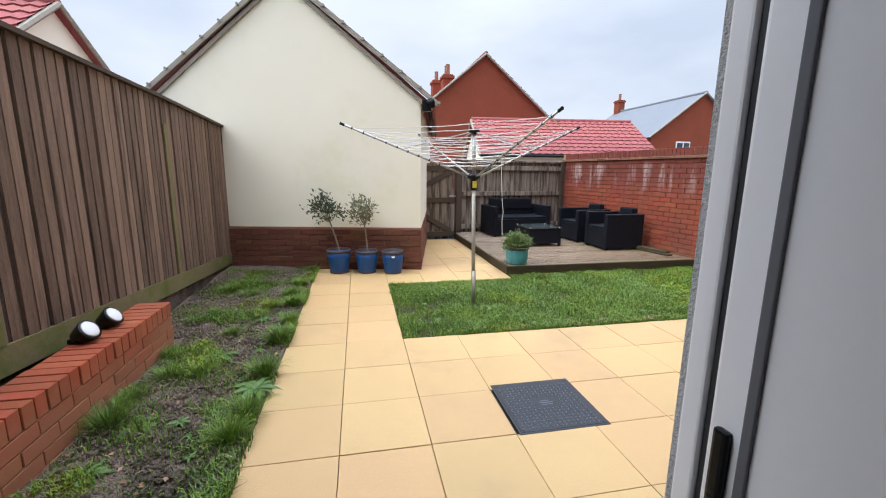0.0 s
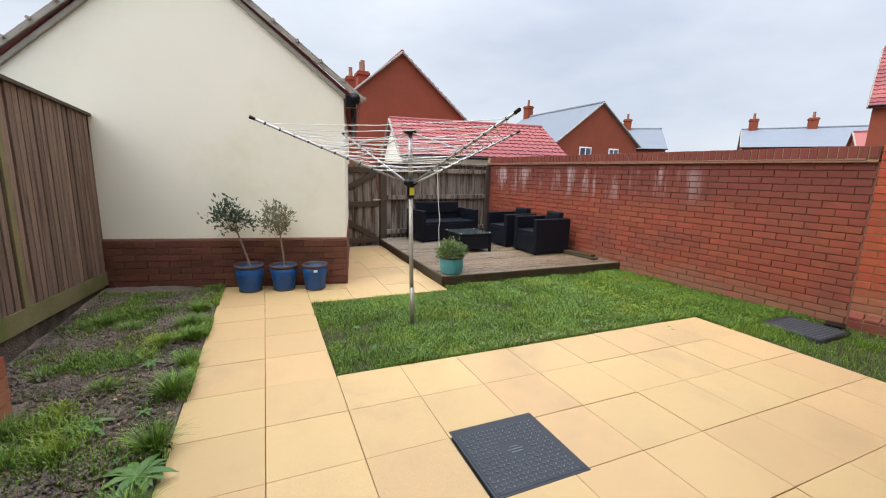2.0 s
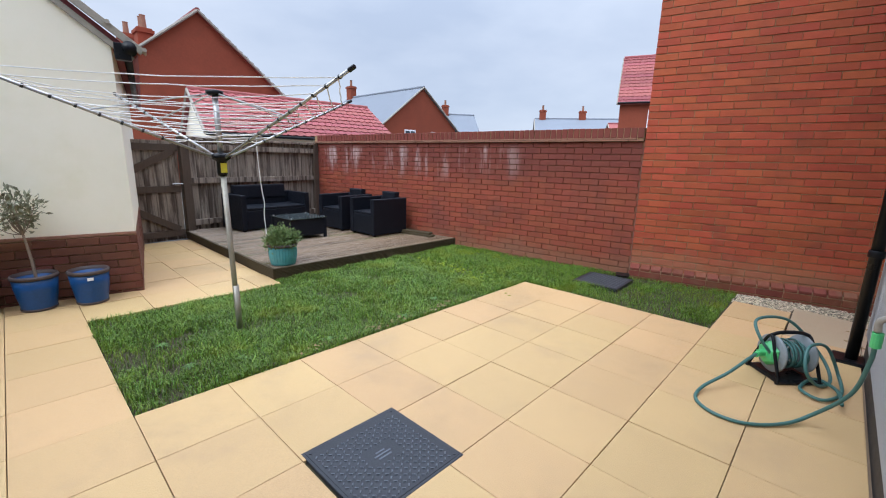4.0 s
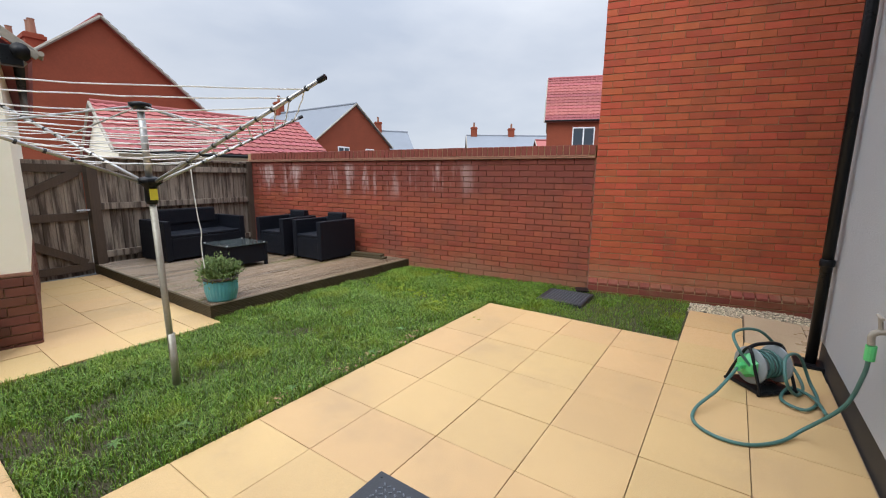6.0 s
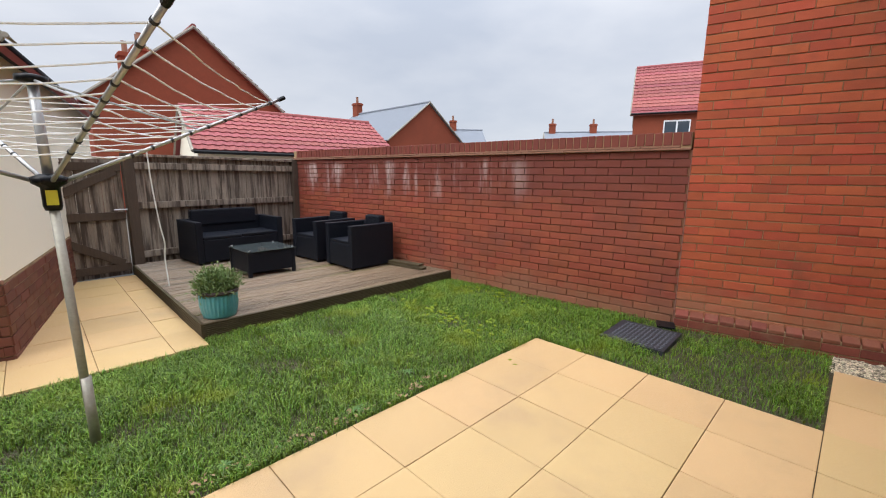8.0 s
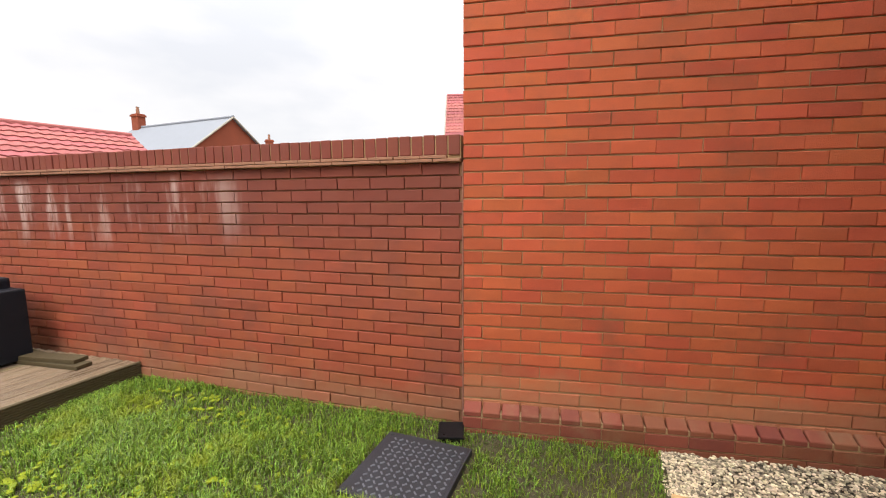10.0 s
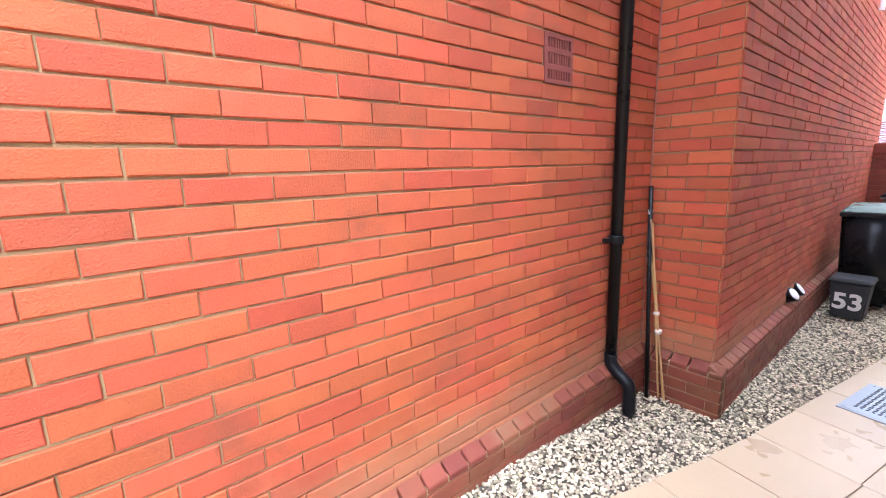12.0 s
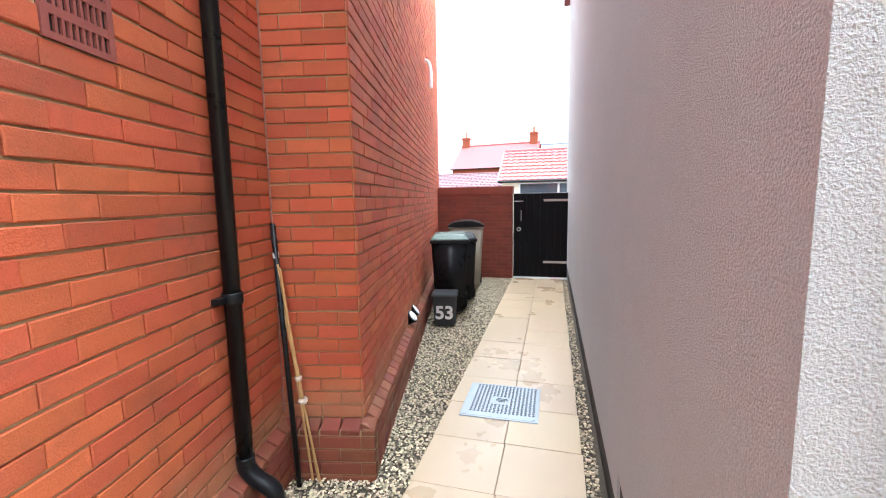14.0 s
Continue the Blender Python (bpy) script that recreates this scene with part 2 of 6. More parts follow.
M_RIM = material("terracotta_rim", (0.075, 0.055, 0.05), 0.6, 0.2, 10, 60, 0.2)
M_TEAL = material("teal_glaze", (0.085, 0.31, 0.34), 0.35, 0.2, 14, 60, 0.2, spec=0.6, streak=(1, 1, 0.3))
M_BARK = material("pale_bark", (0.26, 0.20, 0.15), 0.9, 0.25, 20, 90, 0.5)
M_OLIVE = material("olive_leaves", (0.052, 0.075, 0.038), 0.6, 0.2, 8, 60, 0.0, piece=0.6, hue=0.03)
M_OLIVE_PALE = material("pale_olive_leaves", (0.20, 0.20, 0.12), 0.6, 0.2, 8, 60, 0.0, piece=0.5, hue=0.03)
M_SHRUB = material("shrub_leaves", (0.15, 0.21, 0.07), 0.6, 0.2, 8, 60, 0.0, piece=0.6, hue=0.03)
M_METAL = material("aluminium", (0.46, 0.46, 0.45), 0.42, 0.12, 10, 90, 0.1, metal=0.7)
M_POLE = material("worn_pole", (0.36, 0.34, 0.28), 0.45, 0.25, 9, 60, 0.2, metal=0.5)
M_LINE = material("white_line", (0.75, 0.74, 0.71), 0.7, 0.1, 9, 60, 0.1)
M_YELLOW = material("yellow_label", (0.62, 0.55, 0.04), 0.5, 0.1, 9, 60, 0.1)
M_LIME = material("lime_plastic", (0.10, 0.52, 0.18), 0.35, 0.08, 9, 60, 0.05, spec=0.5)
M_HOSE = material("green_hose", (0.055, 0.15, 0.135), 0.45, 0.15, 12, 60, 0.1, spec=0.5)
M_GREYPL = material("grey_plastic", (0.24, 0.27, 0.28), 0.45, 0.12, 9, 60, 0.1)
M_PINKTILE = material("pink_roof_tile", (0.29, 0.085, 0.082), 0.72, 0.16, 3, 30, 0.3, piece=0.3, hue=0.015, spec=0.22)
M_LILACTILE = material("greyish_pink_roof_tile", (0.17, 0.10, 0.112), 0.8, 0.14, 3, 30, 0.3, piece=0.25, spec=0.2)
M_SLATE = material("grey_slate", (0.19, 0.21, 0.24), 0.7, 0.12, 1.5, 18, 0.2, spec=0.3, piece=0.15)
M_VERGE = material("grey_verge", (0.33, 0.30, 0.25), 0.85, 0.25, 6, 60, 0.5)
M_BIN_GREY = material("beige_bin", (0.36, 0.33, 0.27), 0.5, 0.12, 8, 60, 0.1)
M_BIN_GREEN = material("green_lid", (0.05, 0.11, 0.075), 0.3, 0.12, 8, 60, 0.1, spec=0.6)
M_GATE_BLACK = material("black_gate_paint", (0.005, 0.0055, 0.007), 0.5, 0.2, 4, 40, 0.3, streak=(8, 8, 0.8), spec=0.12)
M_DARK_WALL = material("dark_red_wall", (0.19, 0.045, 0.03), 0.85, 0.2, 6, 60, 0.4, piece=0.3)
M_CANE = material("bamboo_cane", (0.46, 0.27, 0.11), 0.6, 0.2, 10, 60, 0.2)
M_GROUND = material("distant_ground", (0.11, 0.10, 0.085), 0.95, 0.2, 0.5, 8, 0.2)
M_PLASTER = material("room_plaster", (0.84, 0.83, 0.81), 0.9, 0.04, 3, 80, 0.1)
M_FLOOR = material("room_floor", (0.28, 0.20, 0.13), 0.5, 0.15, 3, 40, 0.1, streak=(1, 8, 8))
M_ROSE = material("terracotta_air_brick", (0.21, 0.055, 0.045), 0.85, 0.15, 12, 90, 0.4)
# flat black that paints the shade in gaps and openings
M_DARK = material("hollow_shade_black", (0.01, 0.01, 0.01), 0.9, 0.1, 5, 50, 0.0)
M_MASTIC = material("pink_mastic", (0.27, 0.13, 0.10), 0.7, 0.2, 12, 90, 0.3)
M_PINK_STONE = material("pale_pebble", (0.6, 0.5, 0.42), 0.8, 0.2, 20, 80, 0.2)


# ---- building helpers ----
def mesh_from(name, bm, mat=None, smooth=False):
    me = bpy.data.meshes.new(name)
    bm.to_mesh(me)
    bm.free()
    if mat:
        me.materials.append(mat)
    if smooth:
        for p in me.polygons:
            p.use_smooth = True
    return me


def thing(name, m=None, label="", category="", group="", kind=""):
    """An Empty at the base of a thing, to carry its parts."""
    ob = new(name)
    ob.empty_display_size = 0.1
    if m is not None:
        ob.matrix_world = m
    return tagged(ob, label, category, group, kind)


def part(name, bm, mat, parent=None, label="", smooth=False, kind=""):
    ob = new(name, mesh_from(name, bm, mat, smooth))
    if parent is not None:
        ob.parent = parent
    return tagged(ob, label, "", "", kind)


def solid(name, bm, mat, label, category, kind="", m=None, smooth=False, group=""):
    ob = new(name, mesh_from(name, bm, mat, smooth))
    if m is not None:
        ob.matrix_world = m
    return tagged(ob, label, category, group, kind)


def box(bm, x0, x1, y0, y1, z0, z1, m=None, taper=0.0, bev=0.0):
    """A box; taper draws the top in by that many metres; bev rounds all edges."""
    b = bmesh.new()
    t = taper
    vs = [b.verts.new(p) for p in ((x0, y0, z0), (x1, y0, z0), (x1, y1, z0), (x0, y1, z0), (x0 + t, y0 + t, z1), (x1 - t, y0 + t, z1), (x1 - t, y1 - t, z1), (x0 + t, y1 - t, z1))]
    for f in ((3, 2, 1, 0), (4, 5, 6, 7), (0, 1, 5, 4), (1, 2, 6, 5), (2, 3, 7, 6), (3, 0, 4, 7)):
        b.faces.new([vs[i] for i in f])
    if bev:
        bmesh.ops.bevel(b, geom=b.edges[:], offset=bev, segments=2, affect="EDGES", profile=0.6)
    if m is not None:
        bmesh.ops.transform(b, matrix=m, verts=b.verts[:])
    add(bm, b)
    return bm


def add(bm, b):
    tmp = bpy.data.meshes.new("tmp")
    b.to_mesh(tmp)
    b.free()
    bm.from_mesh(tmp)
    bpy.data.meshes.remove(tmp)


def boxed(*a, **k):
    return box(bmesh.new(), *a, **k)


def lathe(bm, profile, m=None, seg=24, cap=True):
    """A turned shape from (radius, z) pairs."""
    b = bmesh.new()
    rings = []
    for r, z in profile:
        rings.append([b.verts.new((r * math.cos(2 * math.pi * i / seg), r * math.sin(2 * math.pi * i / seg), z)) for i in range(seg)])
    for a, c in zip(rings, rings[1:]):
        for i in range(seg):
            b.faces.new((a[i], a[(i + 1) % seg], c[(i + 1) % seg], c[i]))
    if cap:
        b.faces.new(rings[0][::-1])
        b.faces.new(rings[-1])
    if m is not None:
        bmesh.ops.transform(b, matrix=m, verts=b.verts[:])
    add(bm, b)
    return bm


def tube(bm, pts, r, seg=10, r2=None):
    """A round bar along a line of points."""
    b = bmesh.new()
    pts = [Vector(p) for p in pts]
    rings, last = [], Vector((0.31, 0.17, 0.93)).normalized()
    for i, p in enumerate(pts):
        d = (pts[min(i + 1, len(pts) - 1)] - pts[max(i - 1, 0)]).normalized()
        u = (last - d * last.dot(d))
        u = u.normalized() if u.length > 1e-4 else d.orthogonal().normalized()
        last = u
        v = d.cross(u)
        rr = r if r2 is None else r + (r2 - r) * i / max(1, len(pts) - 1)
        rings.append([b.verts.new(p + rr * (u * math.cos(2 * math.pi * k / seg) + v * math.sin(2 * math.pi * k / seg))) for k in range(seg)])
    for a, c in zip(rings, rings[1:]):
        for k in range(seg):
            b.faces.new((a[k], a[(k + 1) % seg], c[(k + 1) % seg], c[k]))
    b.faces.new(rings[0][::-1])
    b.faces.new(rings[-1])
    add(bm, b)
    return bm


def smooth_line(pts, n=8):
    """A Catmull-Rom line through the points."""
    p = [Vector(q) for q in pts]
    out = []
    for i in range(len(p) - 1):
        a, b, c, d = p[max(i - 1, 0)], p[i], p[i + 1], p[min(i + 2, len(p) - 1)]
        for k in range(n):
            t = k / n
            out.append(0.5 * ((2 * b) + (c - a) * t + (2 * a - 5 * b + 4 * c - d) * t * t + (3 * b - a - 3 * c + d) * t ** 3))
    return out + [p[-1]]


def joined(name, verts, faces, mat, parent=None, label="", category="", kind="stuff", m=None):
    me = bpy.data.meshes.new(name)
    me.from_pydata(verts, [], faces)
    me.materials.append(mat)
    ob = new(name, me)
    if parent is not None:
        ob.parent = parent
    if m is not None:
        ob.matrix_world = m
    return tagged(ob, label, category, "", kind)


def brick_mesh(name, length, height, mat, depth=0.05, proud=0.009, bev=0.003, worn=0.0014):
    """A brick whose face looks to -y, with its lower left front corner at the origin."""
    bm = bmesh.new()
    rings = []
    for y, i in ((depth, 0.0), (-proud + bev, 0.0), (-proud, bev)):
        rub = worn if i else 0.0
        rings.append([bm.verts.new((p[0] + random.uniform(-rub, rub), p[1] + random.uniform(-rub, rub), p[2] + random.uniform(-rub, rub)))
                      for p in ((i, y, i), (length / 2, y, i), (length - i, y, i), (length - i, y, height - i), (length / 2, y, height - i), (i, y, height - i))])
    for a, b in zip(rings, rings[1:]):
        for k in range(6):
            bm.faces.new((a[k], a[(k + 1) % 6], b[(k + 1) % 6], b[k]))
    f = rings[2]
    bm.faces.new((f[0], f[1], f[4], f[5]))
    bm.faces.new((f[1], f[2], f[3], f[4]))
    return mesh_from(name, bm, mat)


def courses(x0, x1, z0, z1, phase=0, holes=(), cl=0.225, ch=0.075, gap=0.0045):
    """Stretcher bond: rows of (x, z, length) that fill a stretch of wall round its holes."""
    out = []
    for r in range(int(round((z1 - z0) / ch))):
        z = z0 + r * ch
        x = x0 - (cl / 2 if (r + phase) % 2 else 0)
        while x < x1 - 0.02:
            a, b = max(x, x0), min(x + cl - gap, x1)
            if b - a > 0.03:
                spans = [(a, b)]
                for hx0, hx1, hz0, hz1 in holes:
                    if z + ch * 0.5 > hz0 and z + ch * 0.5 < hz1:
                        cut = []
                        for s, e in spans:
                            if e <= hx0 or s >= hx1:
                                cut.append((s, e))
                            else:
                                cut += [(s, hx0 - gap)] if hx0 - gap - s > 0.03 else []
                                cut += [(hx1 + gap, e)] if e - hx1 - gap > 0.03 else []
                        spans = cut
                out += [(s, z, e - s) for s, e in spans]
            x += cl
    return out


def lay_bricks(parent, rows, mat, near, stuff_label, height=0.0665, full=0.2205, keep=300):
    """Lays bricks on a wall: those of the near stretch as pieces, the rest joined."""
    kinds = [brick_mesh("brick", full, height, mat) for _ in range(7)]
    points = [np.array([v.co[:] for v in me.vertices]) for me in kinds]
    tf = [tuple(p.vertices) for p in kinds[0].polygons]
    made, verts, faces = 0, [], []
    for x, z, length in rows:
        jig = (random.uniform(-0.0015, 0.0015), random.uniform(-0.0025, 0.002), random.uniform(-0.0015, 0.0015))
        if made < keep and near(x, z):
            ob = new("brick", random.choice(kinds))
            ob.parent = parent
            ob.location = (x + jig[0], jig[1], z + 0.005 + jig[2])
            ob.rotation_euler = (0, random.uniform(-0.004, 0.004), 0)
            if abs(length - full) > 1e-3:
                ob.scale = (length / full, 1, 1)
            made += 1
        else:
            p = random.choice(points) * (length / full, 1, 1) + (x + jig[0], jig[1], z + 0.005 + jig[2])
            k = len(verts)
            verts += [tuple(v) for v in p]
            faces += [tuple(i + k for i in f) for f in tf]
    if verts:
        joined("bricks", verts, faces, mat, parent, stuff_label)


# ---- ground and paving beds ----
P = 0.45
solid("ground", boxed(-400, 400, -400, 400, -0.6, -0.3), M_GROUND, "grey-brown ground reaching to the far houses", "ground", "structure")


def sheet(name, x0, x1, y0, y1, z, mat, label, category, step=0.08, rough=0.012, slope=None, fill=0.3):
    """A bumpy bed of earth with sides."""
    nx, ny = max(2, int((x1 - x0) / step)), max(2, int((y1 - y0) / step))
    bm = bmesh.new()
    grid = []
    for j in range(ny + 1):
        row = []
        for i in range(nx + 1):
            x, y = x0 + (x1 - x0) * i / nx, y0 + (y1 - y0) * j / ny
            h = noise.noise((x * 3.1, y * 3.1, 0.3)) * rough + noise.noise((x * 11, y * 11, 2.3)) * rough * 0.6
            row.append(bm.verts.new((x, y, z + h + (slope(x, y) if slope else 0))))
        grid.append(row)
    for j in range(ny):
        for i in range(nx):
            bm.faces.new((grid[j][i], grid[j][i + 1], grid[j + 1][i + 1], grid[j + 1][i]))
    edge = grid[0] + [r[-1] for r in grid[1:]] + grid[-1][-2::-1] + [r[0] for r in grid[-2:0:-1]]
    low = [bm.verts.new((v.co.x, v.co.y, -fill)) for v in edge]
    for k in range(len(edge)):
        q = (k + 1) % len(edge)
        bm.faces.new((edge[k], low[k], low[q], edge[q]))
    return solid(name, bm, mat, label, category, "structure")


def alley_z(y):
    """The alley falls away from the patio."""
    t = min(1.0, max(0.0, (-2.3 - y) / 1.8))
    return -0.15 * t * t * (3 - 2 * t)


sheet("bed_soil", -2.04, -0.905, -2.7, 2.75, 0.005, M_SOIL, "damp bare soil bed between the fence and the paved path", "soil", 0.06, 0.02, lambda x, y: 0.05 * max(0, (-1.0 - x)))
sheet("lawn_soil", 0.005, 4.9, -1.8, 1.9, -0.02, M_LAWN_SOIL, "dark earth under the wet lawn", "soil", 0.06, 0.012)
sheet("paving_bed", -0.9, 3.6, -2.7, 0.0, -0.022, M_SAND, "dark sand bed under the paving slabs", "sand", 0.3, 0.0)
sheet("paving_bed", -0.9, 0.0, 0.0, 2.8, -0.022, M_SAND, "dark sand bed under the paving slabs", "sand", 0.3, 0.0)
sheet("paving_bed", 0.0, 1.6, 1.71, 5.0, -0.022, M_SAND, "dark sand bed under the paving slabs", "sand", 0.3, 0.0)
sheet("gravel_bed", 3.6, 6.4, -11.2, -1.8, -0.035, M_GRAVEL_BED, "dark grit under the gravel of the side passage", "gravel", 0.2, 0.004, lambda x, y: alley_z(y), 0.32)

# ---- red brick boundary wall and the neighbour's brick house ----
SEAM = Vector((4.824, -0.70, 0.0))
A_WALL, A_HOUSE = 6.9, 12.3
WALL = pose(SEAM.x, SEAM.y, 0, 0, 0, A_WALL - 90)
HOUSE = pose(SEAM.x, SEAM.y, 0, 0, 0, A_HOUSE - 90)
CZ, PZ = 1.575, 0.15

garden_wall = thing("wall_east", WALL, "weathered red brick garden wall with white salt stains", "wall", "", "structure")
part("mortar_core", boxed(-6.1, -0.001, 0.004, 0.215, -0.3, CZ), M_MORTAR_DARK, garden_wall, "damp dark mortar joints")
garden_rows = courses(-6.1, -0.012, PZ - 0.3, CZ, 0)

neighbour = thing("wall_house_east", HOUSE, "tall orange-red brick side of the neighbouring house", "wall", "", "structure")
INNER = 3.37
VENT = (2.253, 2.468, 1.745, 1.961)
part("mortar_core", boxed(0.0, INNER + 0.3, 0.0, 0.3, -0.35, 6.0), M_MORTAR, neighbour, "sandy mortar joints")
house_rows = courses(-0.004, INNER, PZ - 0.058, 6.0, 1, [(VENT[0], VENT[1], VENT[2] - 0.003, VENT[3])])

PIER_W = 0.45
inner_pt = HOUSE @ Vector((INNER, 0, 0))
PIER = pose(inner_pt.x, inner_pt.y, 0, 0, 0, A_HOUSE + 180)
pier = thing("wall_pier", PIER, "red brick return where the neighbouring house steps forward", "wall", "", "structure")
part("mortar_core", boxed(0.0, PIER_W, 0.0, 0.3, -0.35, 6.0), M_MORTAR, pier, "sandy mortar joints")
pier_rows = courses(0.002, PIER_W, PZ, 6.0, 0)
outer_pt = PIER @ Vector((PIER_W, 0, 0))
SIDE = pose(outer_pt.x, outer_pt.y, 0, 0, 0, A_HOUSE - 90)
side = thing("wall_passage", SIDE, "long red brick flank of the neighbouring house beside the passage", "wall", "", "structure")
part("mortar_core", boxed(0.002, 6.4, 0.002, 0.3, -0.35, 6.0), M_MORTAR, side, "sandy mortar joints")
side_rows = courses(0.002, 6.4, PZ, 6.0, 1)


def plinth(m, length, label, ext0=0.0, ext1=0.0):
    """A projecting brick base: upright stretchers below and sloping cant bricks on top."""
    th = thing("plinth", m, label, "wall base", "", "structure")
    part("mortar_core", boxed(-ext0, length + ext1, -0.062, 0.0, -0.4, PZ - 0.045), M_MORTAR, th)
    x, n = -ext0, 0
    cant = bmesh.new()
    L = 0.1025
    vs = [cant.verts.new(p) for p in ((0, -0.07, 0), (L, -0.07, 0), (L, 0.0, 0), (0, 0.0, 0), (0, -0.07, 0.03), (L, -0.07, 0.03), (L, -0.008, 0.068), (0, -0.008, 0.068), (L, 0, 0.068), (0, 0, 0.068))]
    for f in ((0, 1, 5, 4), (4, 5, 6, 7), (7, 6, 8, 9), (1, 2, 8, 6, 5), (3, 0, 4, 7, 9), (3, 2, 1, 0)):
        cant.faces.new([vs[i] for i in f])
    bmesh.ops.bevel(cant, geom=cant.edges[:], offset=0.004, segments=1, affect="EDGES")
    me = mesh_from("cant_brick", cant, M_PLINTH)
    while x < length + ext1 - 0.05:
        ob = new("brick", me)
        ob.parent = th
        ob.location = (x + 0.004, random.uniform(-0.002, 0.002), PZ - 0.068)
        ob.scale = (min(1.0, (length + ext1 - x) / L), 1, 1)
        x += 0.1125
        n += 1
    rows = courses(-ext0, length + ext1, PZ - 0.068 - 0.3, PZ - 0.068, n)
    me2 = brick_mesh("brick", 0.215, 0.065, M_PLINTH)
    for x, z, ln in rows:
        ob = new("brick", me2)
        ob.parent = th
        ob.location, ob.scale = (x, -0.062, z + 0.003), (ln / 0.215, 1, 1)
    return th


plinth(HOUSE, INNER, "dark red brick plinth with a sloping top along the house wall")
plinth(PIER, PIER_W, "dark red brick plinth with a sloping top round the corner", 0.0, 0.075)
plinth(SIDE, 6.3, "long dark red brick plinth with a sloping top beside the gravel", 0.062)

# sealant run down the inner corner and the joint of the garden wall with the house
solid("mastic_joint", tube(bmesh.new(), [(INNER - 0.012, -0.014, PZ + 0.03), (INNER - 0.012, -0.014, 5.9)], 0.0045, 6), M_MASTIC, "thin pinkish sealant joint in the brick corner", "sealant", "structure", HOUSE)
solid("mastic_joint", tube(bmesh.new(), [(-0.008, -0.008, 0.0), (-0.008, -0.008, CZ)], 0.004, 6), M_MASTIC, "pinkish sealant joint where garden wall meets house", "sealant", "structure", HOUSE)

# roof closing the neighbouring house
solid("neighbour_roof", boxed(-0.1, 12, 0.1, 8, 6.0, 6.25, HOUSE), M_PINKTILE, "flat edge of the pink tiled roof high above the brick wall", "roof", "structure")
solid("neighbour_body", boxed(0.1, 9.6, 0.32, 7.5, -0.3, 5.98, HOUSE), M_FAR_BRICK, "plain brick body of the neighbouring house", "house", "structure")

# coping of the garden wall
coping = thing("coping", WALL, "brick-on-edge coping over a course of clay creasing tiles", "coping", "", "structure")
me_cr = mesh_from("creasing_tile", boxed(0, 0.158, -0.045, 0.26, 0, 0.017, bev=0.003), M_CREASE)
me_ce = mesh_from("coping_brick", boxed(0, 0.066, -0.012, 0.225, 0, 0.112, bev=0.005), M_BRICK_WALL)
part("mortar_core", boxed(-6.1, -0.02, -0.002, 0.215, CZ, CZ + 0.15), M_MORTAR, coping)
for k in range(37):
    for r in range(2):
        ob = new("creasing_tile", me_cr)
        ob.parent = coping
        ob.location = (-0.175 - k * 0.162 - r * 0.08, random.uniform(-0.004, 0.004), CZ + 0.002 + r * 0.02)
        ob.rotation_euler = (random.uniform(-0.01, 0.01), 0, 0)
for k in range(80):
    ob = new("brick", me_ce)
    ob.parent = coping
    ob.location = (-0.09 - k * 0.075, random.uniform(-0.003, 0.003), CZ + 0.043 + random.uniform(-0.002, 0.002))

# ---- own house: rendered walls, back door, the room behind it ----
HX, HY = 3.81, -2.7
DX0, DX1, DH = -0.80, 0.123, 2.12
back = thing("wall_south", pose(0, HY, 0), "white roughcast rear wall of the house", "wall", "", "structure")
bm = bmesh.new()
box(bm, DX1, HX - 0.3, -0.3, 0.0, 0.17, 5.2)
box(bm, -3.5, DX0, -0.3, 0.0, 0.17, 5.2)
box(bm, DX0, DX1, -0.3, 0.0, DH, 5.2)
part("render_coat", bm, M_ROUGHCAST, back)
bm = bmesh.new()
box(bm, DX1, HX - 0.3, -0.3, -0.012, -0.3, 0.17)
box(bm, -3.5, DX0, -0.3, -0.012, -0.3, 0.17)
part("base", bm, M_BITUMEN, back, "black painted base course")
flank = thing("wall_west_passage", pose(HX, HY, 0, 0, 0, 0.9), "grey-white roughcast flank of the house along the passage", "wall", "", "structure")
part("render_coat", box(boxed(-0.3, 0.0, -8.6, -1.2, 0.02, 5.2), -0.3, 0.0, -1.2, 0.0, 0.17, 5.2), M_ROUGHCAST, flank)
part("base", box(boxed(-0.3, -0.012, -8.6, -1.2, -0.45, 0.02), -0.3, -0.012, -1.2, -0.012, -0.45, 0.17), M_BITUMEN, flank, "black painted base course")
solid("roof_south", boxed(-3.8, HX + 0.25, -11.5, HY + 0.3, 5.2, 5.4), M_PINKTILE, "eaves of the tiled house roof", "roof", "structure")
# room inside the back door
solid("floor", boxed(-3.2, 3.4, -7.0, HY, -0.06, -0.02), M_FLOOR, "wooden floor inside the back door", "floor", "structure")
solid("ceiling", boxed(-3.2, 3.4, -7.0, -3.0, 2.4, 2.5), M_PLASTER, "white ceiling of the room", "ceiling", "structure")
solid("wall_room_back", boxed(-3.3, 3.5, -7.1, -7.0, -0.06, 2.5), M_PLASTER, "plain plaster wall of the room", "wall", "structure")
solid("wall_room_west", boxed(-3.3, -3.2, -7.0, -3.0, -0.06, 2.5), M_PLASTER, "plain plaster wall of the room", "wall", "structure")
solid("wall_room_east", boxed(3.4, 3.5, -7.0, -3.0, -0.06, 2.5), M_PLASTER, "plain plaster wall of the room", "wall", "structure")
door = thing("door_1", pose(0, HY, 0), "white plastic back door frame with the door open inwards", "door", "", "structure")
bm = bmesh.new()
for a, b in ((DX0, DX0 + 0.06), (DX1 - 0.02, DX1 + 0.06)):
    box(bm, a, b, -0.062, -0.03, 0.0, DH, bev=0.004)
